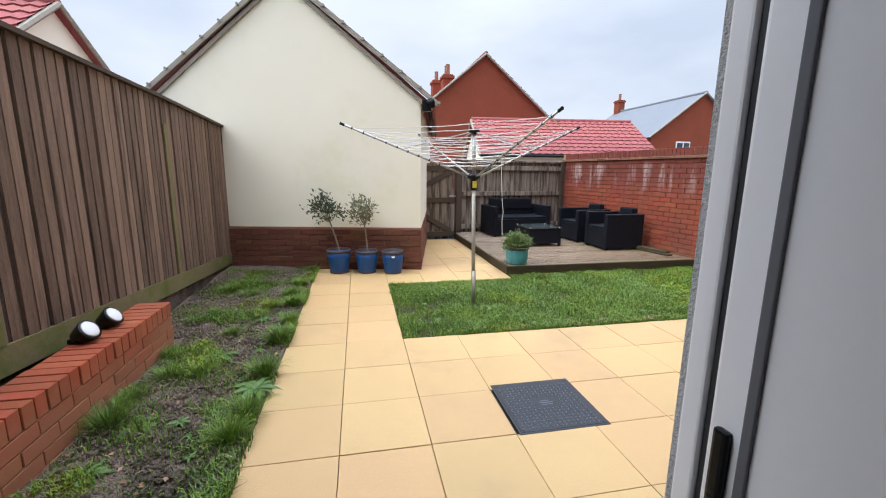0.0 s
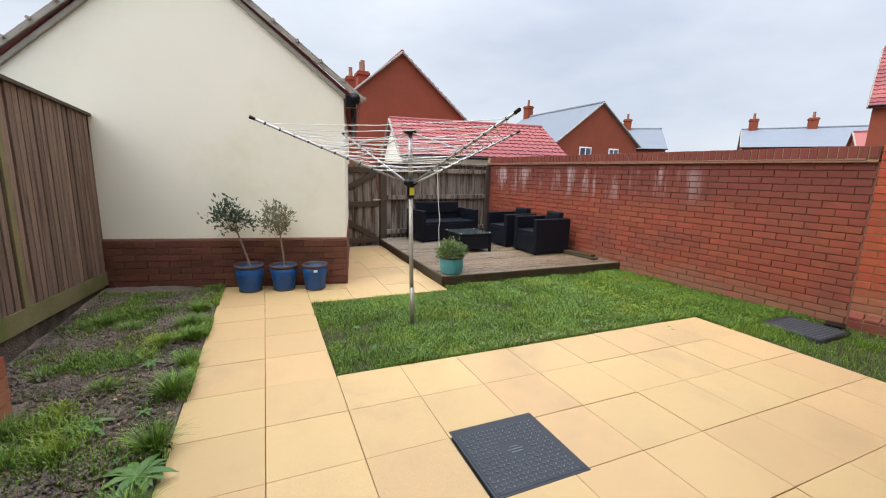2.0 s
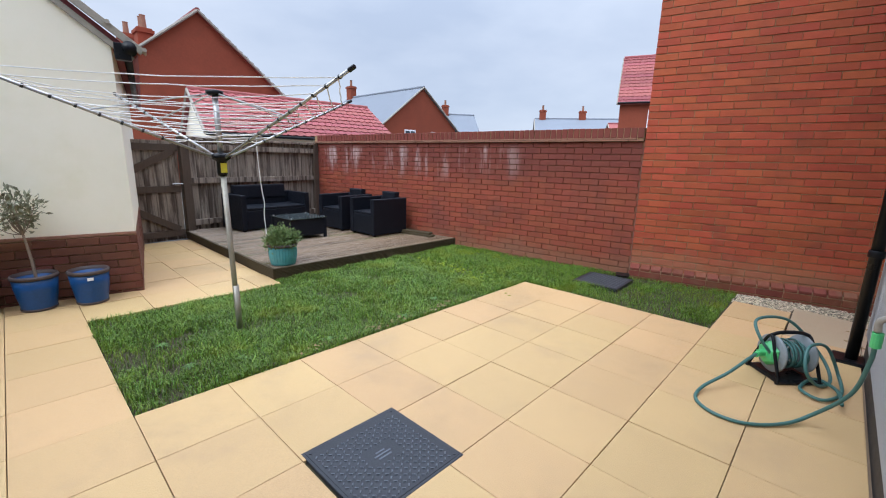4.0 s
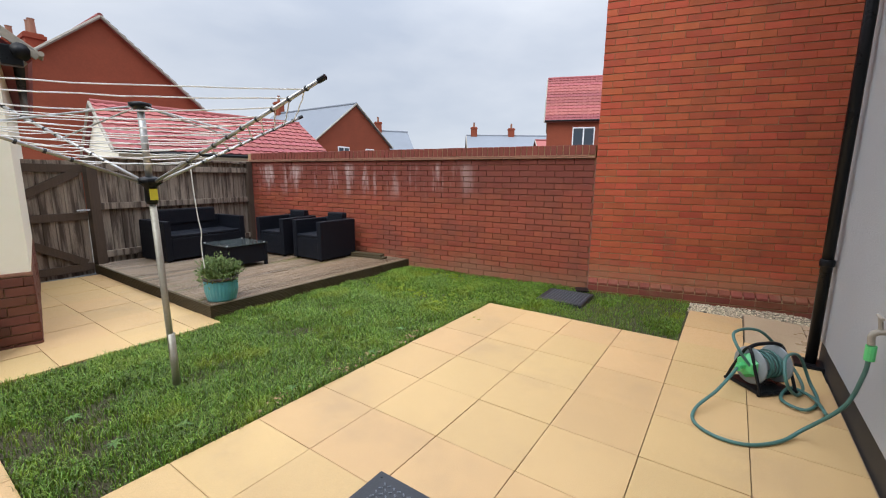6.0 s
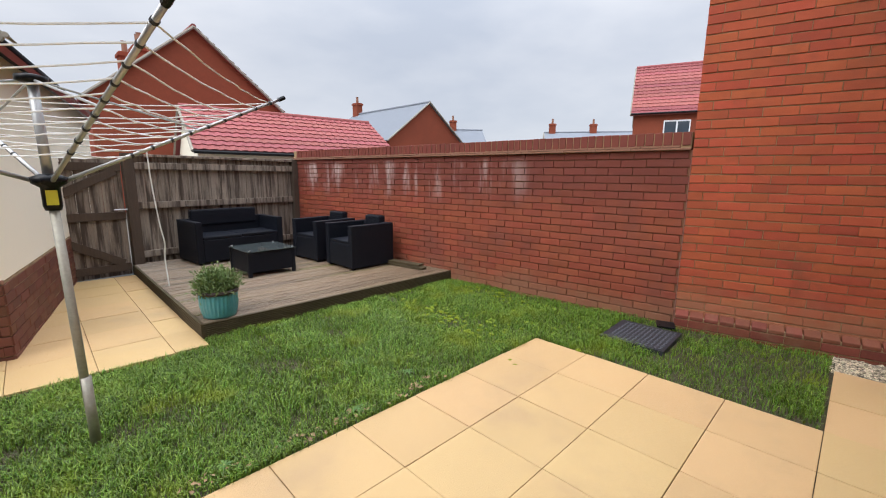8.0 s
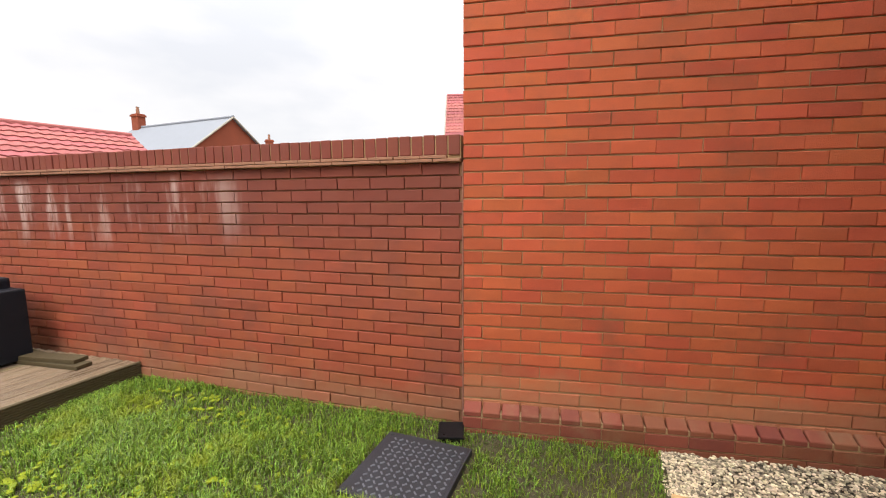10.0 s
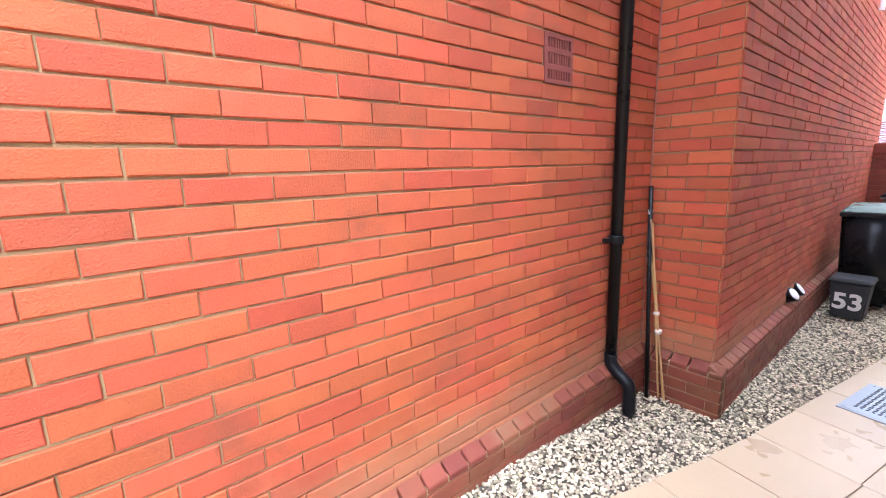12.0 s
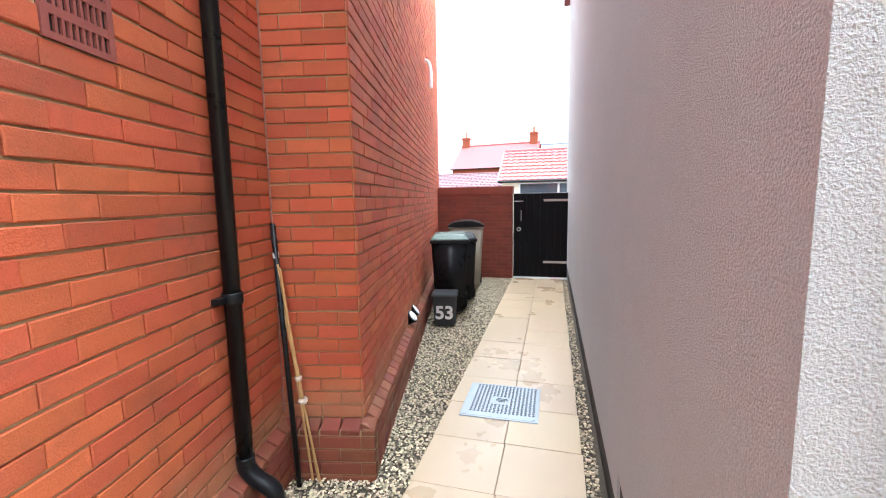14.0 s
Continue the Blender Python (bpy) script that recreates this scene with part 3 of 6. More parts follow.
box(bm, DX0, DX1, -0.062, -0.03, DH - 0.06, DH, bev=0.004)
part("door_frame", bm, M_WHITE, door)
part("seal", boxed(DX1 - 0.013, DX1 + 0.05, -0.0745, -0.0625, 0.0, DH - 0.06, bev=0.003), M_SEAL, door, "dark rubber door seal")
part("threshold", boxed(DX0, DX1, -0.3, 0.0, -0.05, -0.012, bev=0.004), M_GREYPL, door, "low grey threshold")
leaf = part("door_leaf", boxed(DX1 - 0.02, DX1 + 0.06, -1.0, -0.076, 0.01, DH - 0.08, bev=0.006), M_WHITE, door, "white panelled door leaf standing open")
part("gasket", boxed(DX1 - 0.025, DX1 - 0.019, -0.137, -0.124, 0.01, DH - 0.08, bev=0.002), M_GASKET, leaf, "dark grey rubber gasket")
part("handle", boxed(DX1 - 0.031, DX1 - 0.019, -0.112, -0.092, 0.86, 1.04, bev=0.005), M_BLACK, leaf, "black lock plate")
part("panel", boxed(DX1 - 0.029, DX1 - 0.019, -0.92, -0.33, 0.25, 1.85, bev=0.004), M_WHITE, leaf)

# ---- garage with a cream gable ----
GAR = pose(0.495, 2.37, 0, 0, 0, -11)
GW, GE, GA, GD = 3.42, 2.26, 3.665, 5.5
garage = thing("garage", GAR, "cream rendered garage gable on a brown brick base", "garage")
bm = bmesh.new()
prof = [(-GW, 0.57), (0, 0.57), (0, GE), (-GW / 2, GA), (-GW, GE)]
f0 = [bm.verts.new((x, 0.012, z)) for x, z in prof]
f1 = [bm.verts.new((x, GD, z)) for x, z in prof]
bm.faces.new(f0)
bm.faces.new(f1[::-1])
for k in range(5):
    bm.faces.new((f0[k], f1[k], f1[(k + 1) % 5], f0[(k + 1) % 5]))
bmesh.ops.recalc_face_normals(bm, faces=bm.faces[:])
part("wall", bm, M_RENDER, garage)
part("plinth", boxed(-GW, 0.0, 0.008, GD, -0.3, 0.565), M_MORTAR, garage, "sandy mortar of the brown brick base")
part("bell_cast", boxed(-GW, 0.008, -0.006, 0.02, 0.556, 0.582, bev=0.003), M_CREASE, garage, "pinkish drip bead above the bricks")
garage_rows = courses(-GW, 0.0, 0.55 - 0.075 * 8, 0.55, 1)
garage_side_rows = courses(0.0, 2.7, 0.55 - 0.075 * 8, 0.55, 0)
slope = math.atan2(GA - GE, GW / 2)
run = (GW / 2 + 0.16) / math.cos(slope)
for sgn in (1, -1):
    rm = pose(-GW / 2, 0, GA + 0.005) @ (Matrix.Identity(4) if sgn > 0 else Matrix.Diagonal((-1, 1, 1, 1)))
    bm = bmesh.new()
    box(bm, 0, run, 0.03, GD, 0.0, 0.045, rm @ pose(0, 0, 0, 0, math.degrees(slope), 0))
    bmesh.ops.recalc_face_normals(bm, faces=bm.faces[:])
    part("roof", bm, M_PINKTILE, garage, "pink tiled roof slope")
    nt = 8
    for k in range(nt):
        bm = bmesh.new()
        box(bm, run * k / nt, run * (k + 1) / nt + 0.035, -0.06, 0.12, 0.044, 0.06, rm @ pose(0, 0, 0, 0, math.degrees(slope) - 1.2, 0), bev=0.006)
        box(bm, run * k / nt, run * (k + 1) / nt + 0.02, -0.06, -0.035, 0.0, 0.046, rm @ pose(0, 0, 0, 0, math.degrees(slope) - 1.2, 0), bev=0.004)
        lathe(bm, [(0.018, 0), (0.018, 0.03)], rm @ pose(0, 0, 0, 0, math.degrees(slope) - 1.2, 0) @ pose(run * (k + 1) / nt + 0.02, -0.063, 0.05, 90, 0, 0), 8)
        bmesh.ops.recalc_face_normals(bm, faces=bm.faces[:])
        part("verge_tile", bm, M_VERGE, garage, "grey concrete verge tile")
    part("soffit", box(bmesh.new(), 0, run, -0.02, 0.012, -0.045, 0.0, rm @ pose(0, 0, 0, 0, math.degrees(slope), 0)), M_VERGE, garage)
bm = bmesh.new()
tube(bm, [(0.13, -0.1, GE - 0.06), (0.13, GD, GE - 0.06)], 0.055, 12)
part("gutter", bm, M_BLACK, garage, "black plastic gutter", True)
box(bm := bmesh.new(), 0.02, 0.14, -0.06, 0.02, GE - 0.16, GE - 0.02, bev=0.01)
part("gutter_bracket", bm, M_BLACK, garage)

# ---- left boundary fence ----
FX, FY0, FY1 = -2.05, -2.7, 3.02


def fence_top(y):
    return 1.875 + 0.058 * max(0.0, 2.95 - y) - 0.004 * max(0.0, 2.95 - y) ** 2


def fence_foot(y):
    return 0.20 + 0.07 * max(0.0, 2.95 - y)


fence = thing("fence", pose(FX, 0, 0), "tall dark brown featheredge board fence, weathered and streaked", "fence")
y, k = FY0, 0
while y < FY1 - 0.05:
    w = (0.068 if k % 2 == 0 else 0.026) + random.uniform(-0.007, 0.007)
    z0 = fence_foot(y)
    bm = bmesh.new()
    # every second strip is set back and coloured dark, as a painted shadow gap
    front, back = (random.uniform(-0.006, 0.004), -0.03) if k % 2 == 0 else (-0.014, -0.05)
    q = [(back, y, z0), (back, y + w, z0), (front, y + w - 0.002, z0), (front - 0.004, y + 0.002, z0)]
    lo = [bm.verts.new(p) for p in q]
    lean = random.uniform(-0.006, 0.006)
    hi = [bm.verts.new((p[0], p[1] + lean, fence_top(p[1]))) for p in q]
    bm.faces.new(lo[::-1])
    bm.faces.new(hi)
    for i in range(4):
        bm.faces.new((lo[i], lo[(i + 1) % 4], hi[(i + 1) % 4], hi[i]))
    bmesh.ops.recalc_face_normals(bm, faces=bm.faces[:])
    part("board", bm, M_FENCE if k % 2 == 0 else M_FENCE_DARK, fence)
    k += 1
    y += w
for y0, y1 in ((-2.7, -0.9), (-0.9, 1.2), (1.2, 3.02)):
    bm = bmesh.new()
    ca = [bm.verts.new((x, yy, fence_top(yy) + dz)) for yy in (y0, y1) for x, dz in ((-0.05, -0.005), (0.03, -0.005), (0.03, 0.022), (-0.05, 0.03))]
    for f in ((0, 1, 2, 3), (7, 6, 5, 4), (0, 4, 5, 1), (1, 5, 6, 2), (2, 6, 7, 3), (3, 7, 4, 0)):
        bm.faces.new([ca[i] for i in f])
    bmesh.ops.recalc_face_normals(bm, faces=bm.faces[:])
    part("cap_rail", bm, M_POST, fence, "dark capping rail")
    bm = bmesh.new()
    ca = [bm.verts.new((x, yy, z)) for yy in (y0, y1) for x, z in ((-0.045, fence_foot(yy) - 0.14), (0.005, fence_foot(yy) - 0.14), (0.005, fence_foot(yy) + 0.01), (-0.045, fence_foot(yy) + 0.01))]
    for f in ((0, 1, 2, 3), (7, 6, 5, 4), (0, 4, 5, 1), (1, 5, 6, 2), (2, 6, 7, 3), (3, 7, 4, 0)):
        bm.faces.new([ca[i] for i in f])
    bmesh.ops.recalc_face_normals(bm, faces=bm.faces[:])
    part("gravel_board", bm, M_GREEN_WOOD, fence, "green algae-covered gravel board")
for yy in (1.2, -0.9):
    part("post", boxed(-0.01, 0.005, yy - 0.04, yy + 0.03, fence_foot(yy), fence_top(yy) - 0.22, bev=0.003), M_GREEN_WOOD, fence, "pale green-stained cover strip")
# added black sheet, paints the shade seen through gaps between the boards
part("backing", boxed(-0.075, -0.06, -2.7, 3.0, 0.25, 1.9), M_DARK, fence, "added black sheet for the shade behind the boards")
part("earth_board", boxed(-0.09, -0.03, -2.7, 3.0, -0.3, 0.3), M_SOIL, fence)

# ---- raised brick bed ----
rbed = thing("raised_bed_wall", pose(-1.72, 0.1, 0, 0, 0, 90), "low red brick retaining wall with an on-edge top course", "brick wall", "", "structure")
# local x runs towards +y, face looks to +x
part("mortar_core", boxed(-2.8, -0.004, 0.0, 0.2, -0.25, 0.268), M_MORTAR, rbed)
bed_rows = courses(-2.8, 0.0, -0.032, 0.268, 0)
bed_end_rows = courses(0.0, 0.205, -0.032, 0.268, 0)
me_on_edge = mesh_from("on_edge_brick", boxed(0, 0.066, -0.012, 0.205, 0, 0.103, bev=0.004), M_BRICK)
for k in range(37):
    ob = new("brick", me_on_edge)
    ob.parent = rbed
    ob.location = (-0.066 - k * 0.075, random.uniform(-0.003, 0.003), 0.272 + random.uniform(-0.002, 0.002))
part("backfill", boxed(-2.8, -0.02, 0.2, 0.32, -0.2, 0.3), M_SOIL, rbed, "soil behind the bricks")

# ---- back fence and gate ----
BF = pose(1.60, 4.99, 0, 0, 0, 7.5)
bfence = thing("back_fence", BF, "grey weathered close-board fence with arris rails", "fence")
x = 0.1
while x < 2.5:
    w = 0.14 + random.uniform(-0.008, 0.008)
    part("board", boxed(x, x + w - 0.006, 0.02, 0.04, -0.1, 1.54 + random.uniform(-0.006, 0.006), bev=0.002), M_GREY_WOOD, bfence)
    x += w
for z in (0.24, 0.9, 1.42):
    part("rail", boxed(0.05, 2.50, -0.03, 0.022, z - 0.045, z + 0.045, bev=0.008), M_GREY_WOOD, bfence)
part("cap_rail", boxed(0.0, 2.54, -0.04, 0.06, 1.54, 1.575, bev=0.005), M_GREY_WOOD, bfence)
for x in (0.05, 2.47):
    part("post", boxed(x - 0.06, x + 0.06, -0.06, 0.06, -0.3, 1.58, bev=0.008), M_POST, bfence, "dark square post")
gate = thing("garden_gate", BF, "grey ledged and braced wooden garden gate, closed", "gate")
x = -1.15
while x < -0.08:
    part("board", boxed(x, min(x + 0.125, -0.03), 0.02, 0.04, -0.02, 1.5, bev=0.002), M_GREY_WOOD, gate)
    x += 0.13
for z in (0.1, 0.78, 1.4):
    part("ledge", boxed(-1.15, -0.03, -0.012, 0.02, z - 0.05, z + 0.05, bev=0.005), M_POST, gate)
for z0, z1 in ((0.15, 0.73), (0.83, 1.35)):
    dz = z1 - z0
    ang = math.degrees(math.atan2(dz, 1.0)) * (-1 if z0 < 0.5 else 1)
    bm = boxed(-0.57, 0.57, -0.014, 0.018, -0.05, 0.05, pose(-0.6, 0, (z0 + z1) / 2, 0, -ang, 0), bev=0.004)
    part("brace", bm, M_POST, gate)
bm = bmesh.new()
tube(bm, [(-0.16, -0.045, 0.86), (-0.02, -0.045, 0.86)], 0.01, 8)
tube(bm, [(-0.09, -0.012, 0.86), (-0.09, -0.05, 0.86)], 0.014, 8)
part("latch", bm, M_METAL, gate, "galvanised bolt latch")
part("sill", boxed(-1.15, 0.0, -0.05, 0.08, -0.1, -0.005, bev=0.004), M_SLATE, gate, "dark slate sill")


# ---- timber deck with its furniture ----
DZ = 0.12


def wall_x(y):
    """Where the garden wall's face stands at a given y."""
    return SEAM.x - math.tan(radians(A_WALL)) * (y - SEAM.y)


def reeded_board(x0, x1, y0, y1, z0, z1, grooves=6, deep=0.004):
    """A deck board along x with fine grooves run along its top."""
    w = y1 - y0
    line = [(y0, z0), (y0, z1 - 0.004), (y0 + 0.004, z1)]
    for g in range(grooves):
        c = y0 + w * (g + 1) / (grooves + 1)
        line += [(c - 0.0045, z1), (c - 0.002, z1 - deep), (c + 0.002, z1 - deep), (c + 0.0045, z1)]
    line += [(y1 - 0.004, z1), (y1, z1 - 0.004), (y1, z0)]
    bm = bmesh.new()
    a = [bm.verts.new((x0, y, z)) for y, z in line]
    b = [bm.verts.new((x1, y, z)) for y, z in line]
    for k in range(len(line)):
        q = (k + 1) % len(line)
        bm.faces.new((a[k], a[q], b[q], b[k]))
    bm.faces.new(a[::-1])
    bm.faces.new(b)
    bmesh.ops.recalc_face_normals(bm, faces=bm.faces[:])
    return bm


deck = thing("deck", pose(0, 0, 0), "low wet timber deck with grooved boards and a mossy edge", "deck")
y = 1.905
while y < 5.0:
    part("board", reeded_board(1.6, wall_x(y + 0.12) - 0.02, y, y + 0.109, DZ - 0.028, DZ + random.uniform(-0.002, 0.001)), M_DECK, deck)
    y += 0.125
part("joists", boxed(1.64, 3.95, 1.94, 4.85, -0.1, DZ - 0.03), M_POST, deck)
fascia = reeded_board(1.585, wall_x(1.89) - 0.012, -0.03, DZ - 0.003, -1.903, -1.878, 8, 0.006)
bmesh.ops.transform(fascia, matrix=pose(0, 0, 0, 90, 0, 0), verts=fascia.verts[:])
part("fascia", fascia, M_DECK_EDGE, deck, "mossy grooved fascia board")
fascia = reeded_board(1.88, 4.98, -0.03, DZ - 0.003, -1.597, -1.572, 8, 0.006)
bmesh.ops.transform(fascia, matrix=Matrix(((0, 0, -1, 0), (1, 0, 0, 0), (0, 1, 0, 0), (0, 0, 0, 1))), verts=fascia.verts[:])
bmesh.ops.recalc_face_normals(fascia, faces=fascia.faces[:])
part("fascia", fascia, M_DECK_EDGE, deck, "mossy grooved fascia board")

stack = thing("timber_offcut", pose(4.2, 2.45, DZ, 0, 0, 100), "short green offcut of deck board lying by the wall", "offcut", "timber offcuts")
part("plank", boxed(-0.32, 0.38, -0.055, 0.055, 0.0, 0.03, bev=0.004), M_DECK_EDGE, stack)
for dx, dy, dz, rz, sc in ((0.02, 0.1, 0.0, 96, 1.0), (0.01, 0.04, 0.031, 103, 0.9), (-0.02, 0.36, 0.031, 92, 0.8)):
    c = copy_thing(stack, pose(4.2 + dx, 2.45 + dy, DZ + dz, 0, 0, rz))
    c.scale = (sc, 1, 1)


def rattan_seat(name, m, w, d, arm_h, seat_h, back_h, label, category, cushions, group=""):
    """A boxy woven seat: front looks to -y, w wide and d deep, origin at the middle of its base."""
    th = thing(name, m, label, category, group)
    a = 0.085
    for s in (-1, 1):
        x = s * (w / 2 - a / 2)
        part("armrest", boxed(x - a / 2, x + a / 2, -d / 2, d / 2, 0.02, arm_h, bev=0.012), M_RATTAN, th)
    part("backrest", boxed(-w / 2 + a, w / 2 - a, d / 2 - 0.11, d / 2, 0.02, arm_h, bev=0.012), M_RATTAN, th)
    part("back_panel", boxed(-w / 2 + a + 0.06, w / 2 - a - 0.06, d / 2 - 0.13, d / 2 - 0.02, arm_h - 0.1, back_h, bev=0.02), M_RATTAN, th, "raised woven back panel")
    part("seat", boxed(-w / 2 + a, w / 2 - a, -d / 2 + 0.006, d / 2 - 0.11, 0.03, seat_h - 0.03, bev=0.012), M_RATTAN, th)
    n = cushions
    cw = (w - 2 * a) / n
    for k in range(n):
        x = -w / 2 + a + cw * k
        part("cushion", boxed(x + 0.005, x + cw - 0.005, -d / 2 + 0.01, d / 2 - 0.12, seat_h - 0.028, seat_h + 0.012, bev=0.012), M_RATTAN, th, "flat woven seat panel")
    for sx in (-1, 1):
        for sy in (-1, 1):
            part("foot", boxed(sx * (w / 2 - 0.05) - 0.02, sx * (w / 2 - 0.05) + 0.02, sy * (d / 2 - 0.05) - 0.02, sy * (d / 2 - 0.05) + 0.02, 0.0, 0.025), M_BLACK, th)
    return th


rattan_seat("armchair", pose(3.85, 3.0, DZ, 0, 0, -88), 0.61, 0.68, 0.575, 0.36, 0.66, "black woven rattan armchair beside the brick wall", "armchair", 1, "rattan garden set")
rattan_seat("armchair", pose(3.76, 3.80, DZ, 0, 0, -84), 0.61, 0.68, 0.575, 0.36, 0.66, "black woven rattan armchair beside the brick wall", "armchair", 1, "rattan garden set")
rattan_seat("sofa", pose(2.76, 4.68, DZ, 0, 0, 6), 1.22, 0.66, 0.575, 0.36, 0.70, "black woven rattan two-seat sofa against the fence", "sofa", 2, "rattan garden set")
table = thing("coffee_table", pose(2.71, 3.47, DZ, 0, 0, 2), "low black rattan coffee table with a wet glass top", "table", "rattan garden set")
part("body", boxed(-0.28, 0.28, -0.28, 0.28, 0.05, 0.30, bev=0.012), M_RATTAN, table)
part("tabletop", boxed(-0.3, 0.3, -0.3, 0.3, 0.303, 0.313, bev=0.002), M_GLASS_TOP, table, "wet smoked glass top")
for sx in (-1, 1):
    for sy in (-1, 1):
        part("leg", boxed(sx * 0.27 - 0.02, sx * 0.27 + 0.02, sy * 0.27 - 0.02, sy * 0.27 + 0.02, 0.0, 0.30, bev=0.004), M_RATTAN, table)
        part("glass_pad", lathe(bmesh.new(), [(0.012, 0), (0.012, 0.008)], pose(sx * 0.265, sy * 0.265, 0.3135), 10), M_METAL, table)
stool = thing("footstool", pose(3.38, 4.94, DZ), "small dark woven stool tucked behind the chairs", "stool", "rattan garden set")
part("body", boxed(-0.16, 0.16, -0.16, 0.12, 0.0, 0.38, bev=0.015), M_RATTAN, stool)


# ---- leaves and pots ----
def leaf_cloud(name, parent, mat, count, centre, radii, size, seed, gap=0.5, up=0.3, clumps=9, label=""):
    """A crown of small pointed leaves, gathered on twigs."""
    rnd = random.Random(seed)
    verts, faces = [], []
    heads = []
    for _ in range(clumps):
        d = Vector((rnd.gauss(0, 1), rnd.gauss(0, 1), rnd.gauss(0, 1))).normalized()
        heads.append(Vector((d.x * radii[0], d.y * radii[1], d.z * radii[2])) * rnd.uniform(0.35, 0.95))
    for _ in range(count):
        h = rnd.choice(heads)
        p = Vector(centre) + h + Vector((rnd.gauss(0, 1) * radii[0], rnd.gauss(0, 1) * radii[1], rnd.gauss(0, 1) * radii[2])) * 0.22 * (1 + gap)
        d = (h.normalized() + Vector((rnd.gauss(0, 0.7), rnd.gauss(0, 0.7), rnd.gauss(0, 0.7) + up))).normalized()
        s = d.orthogonal().normalized()
        s = (s * math.cos(rnd.uniform(0, 6)) + d.cross(s) * math.sin(rnd.uniform(0, 6))).normalized()
        ln = size * rnd.uniform(0.7, 1.3)
        wd = ln * 0.2
        k = len(verts)
        n = d.cross(s) * wd * 0.4
        verts += [tuple(p), tuple(p + d * ln * 0.45 + s * wd + n), tuple(p + d * ln), tuple(p + d * ln * 0.45 - s * wd + n)]
        faces += [(k, k + 1, k + 2), (k, k + 2, k + 3)]
    return joined(name, verts, faces, mat, parent, label, "", ""), [Vector(centre) + h for h in heads]


def glazed_pot(m, r, h, mat, label, group="", flutes=0):
    th = thing("plant_pot", m, label, "plant pot", group)
    bm = lathe(bmesh.new(), [(r * 0.74, 0.0), (r * 0.76, 0.012), (r * 0.8, 0.06), (r * 0.93, h * 0.6), (r * 0.98, h - 0.03), (r * 0.88, h - 0.03), (r * 0.86, h * 0.75), (0.01, h * 0.75)], None, 32)
    if flutes:
        bm.free()
        bm = lathe(bmesh.new(), [(r * (0.84 + 0.12 * min(1, k / 5)), 0.0 + (h - 0.03) * k / 10) for k in range(11)] + [(r * 0.88, h - 0.03), (r * 0.86, h * 0.75), (0.01, h * 0.75)], None, flutes * 4)
        for v in bm.verts:
            rad = math.hypot(v.co.x, v.co.y)
            if rad > r * 0.7 and h * 0.1 < v.co.z < h * 0.8:
                k = 1 + 0.022 * math.cos(flutes * math.atan2(v.co.y, v.co.x))
                v.co.x, v.co.y = v.co.x * k, v.co.y * k
    part("body", bm, mat, th, "", True)
    bm = lathe(bmesh.new(), [(r * 0.9, h - 0.032), (r * 1.02, h - 0.03), (r * 1.04, h - 0.012), (r * 1.0, h), (r * 0.92, h), (r * 0.88, h - 0.03)], None, 32, False)
    part("rim", bm, M_RIM, th, "dull brown rim", True)
    part("foot", lathe(bmesh.new(), [(r * 0.76, 0.0), (r * 0.79, 0.004), (r * 0.79, 0.02), (r * 0.7, 0.022)], None, 32), M_RIM, th, "bare brown foot", True)
    part("soil", lathe(bmesh.new(), [(r * 0.87, h * 0.76), (r * 0.4, h * 0.8), (0.01, h * 0.81)], None, 20), M_SOIL, th, "dark potting soil")
    return th


pots = (( -0.60, 2.395, 0.155, 0.31), (-0.235, 2.34, 0.15, 0.30), (0.105, 2.26, 0.145, 0.30))
for px, py, r, h in pots:
    pot = glazed_pot(pose(px, py, 0.002), r, h, M_BLUE, "dark blue glazed pot on the paving", "row of blue pots")
    if px > 0:
        part("price_tag", boxed(-0.03, 0.012, -r * 1.0 - 0.004, -r * 0.97, h - 0.075, h - 0.05), M_WHITE, pot, "small white sticker")


def olive(m, stem, centre, radii, mat, count, seed, label):
    th = thing("olive_tree", m, label, "small tree", "olive trees")
    bm = bmesh.new()
    line = smooth_line(stem, 6)
    tube(bm, line, 0.013, 8, 0.009)
    top = line[-1]
    crown, heads = leaf_cloud("crown", th, mat, count, centre, radii, 0.05, seed, 0.35, 0.35, 17)
    for hd in heads:
        mid = (top + hd) * 0.5 + Vector((0, 0, -0.03))
        tube(bm, smooth_line([top, mid, hd], 3), 0.0045, 5, 0.002)
    part("trunk", bm, M_BARK, th, "thin pale stem and twigs", True)
    return th


olive(pose(-0.60, 2.395, 0.245), [(0.02, 0, 0), (-0.03, 0, 0.2), (-0.10, 0.0, 0.44)], (-0.17, -0.02, 0.60), (0.20, 0.16, 0.15), M_OLIVE, 560, 5, "leaning standard olive tree with dark grey-green leaves")
olive(pose(-0.235, 2.34, 0.235), [(0.01, 0, 0), (0.0, 0, 0.2), (-0.02, 0, 0.40)], (-0.055, -0.02, 0.59), (0.16, 0.14, 0.18), M_OLIVE_PALE, 460, 11, "upright standard olive tree with sparse pale leaves")

tpot = glazed_pot(pose(1.765, 2.03, DZ + 0.002), 0.155, 0.235, M_TEAL, "fluted turquoise glazed pot on the corner of the deck", "", 30)
shrub = thing("shrub", pose(1.765, 2.03, DZ + 0.18), "low bushy evergreen with green and yellowish leaf tips", "shrub")
leaf_cloud("foliage", shrub, M_SHRUB, 3400, (0, 0, 0.10), (0.165, 0.165, 0.11), 0.036, 3, 0.15, 0.9, 60)
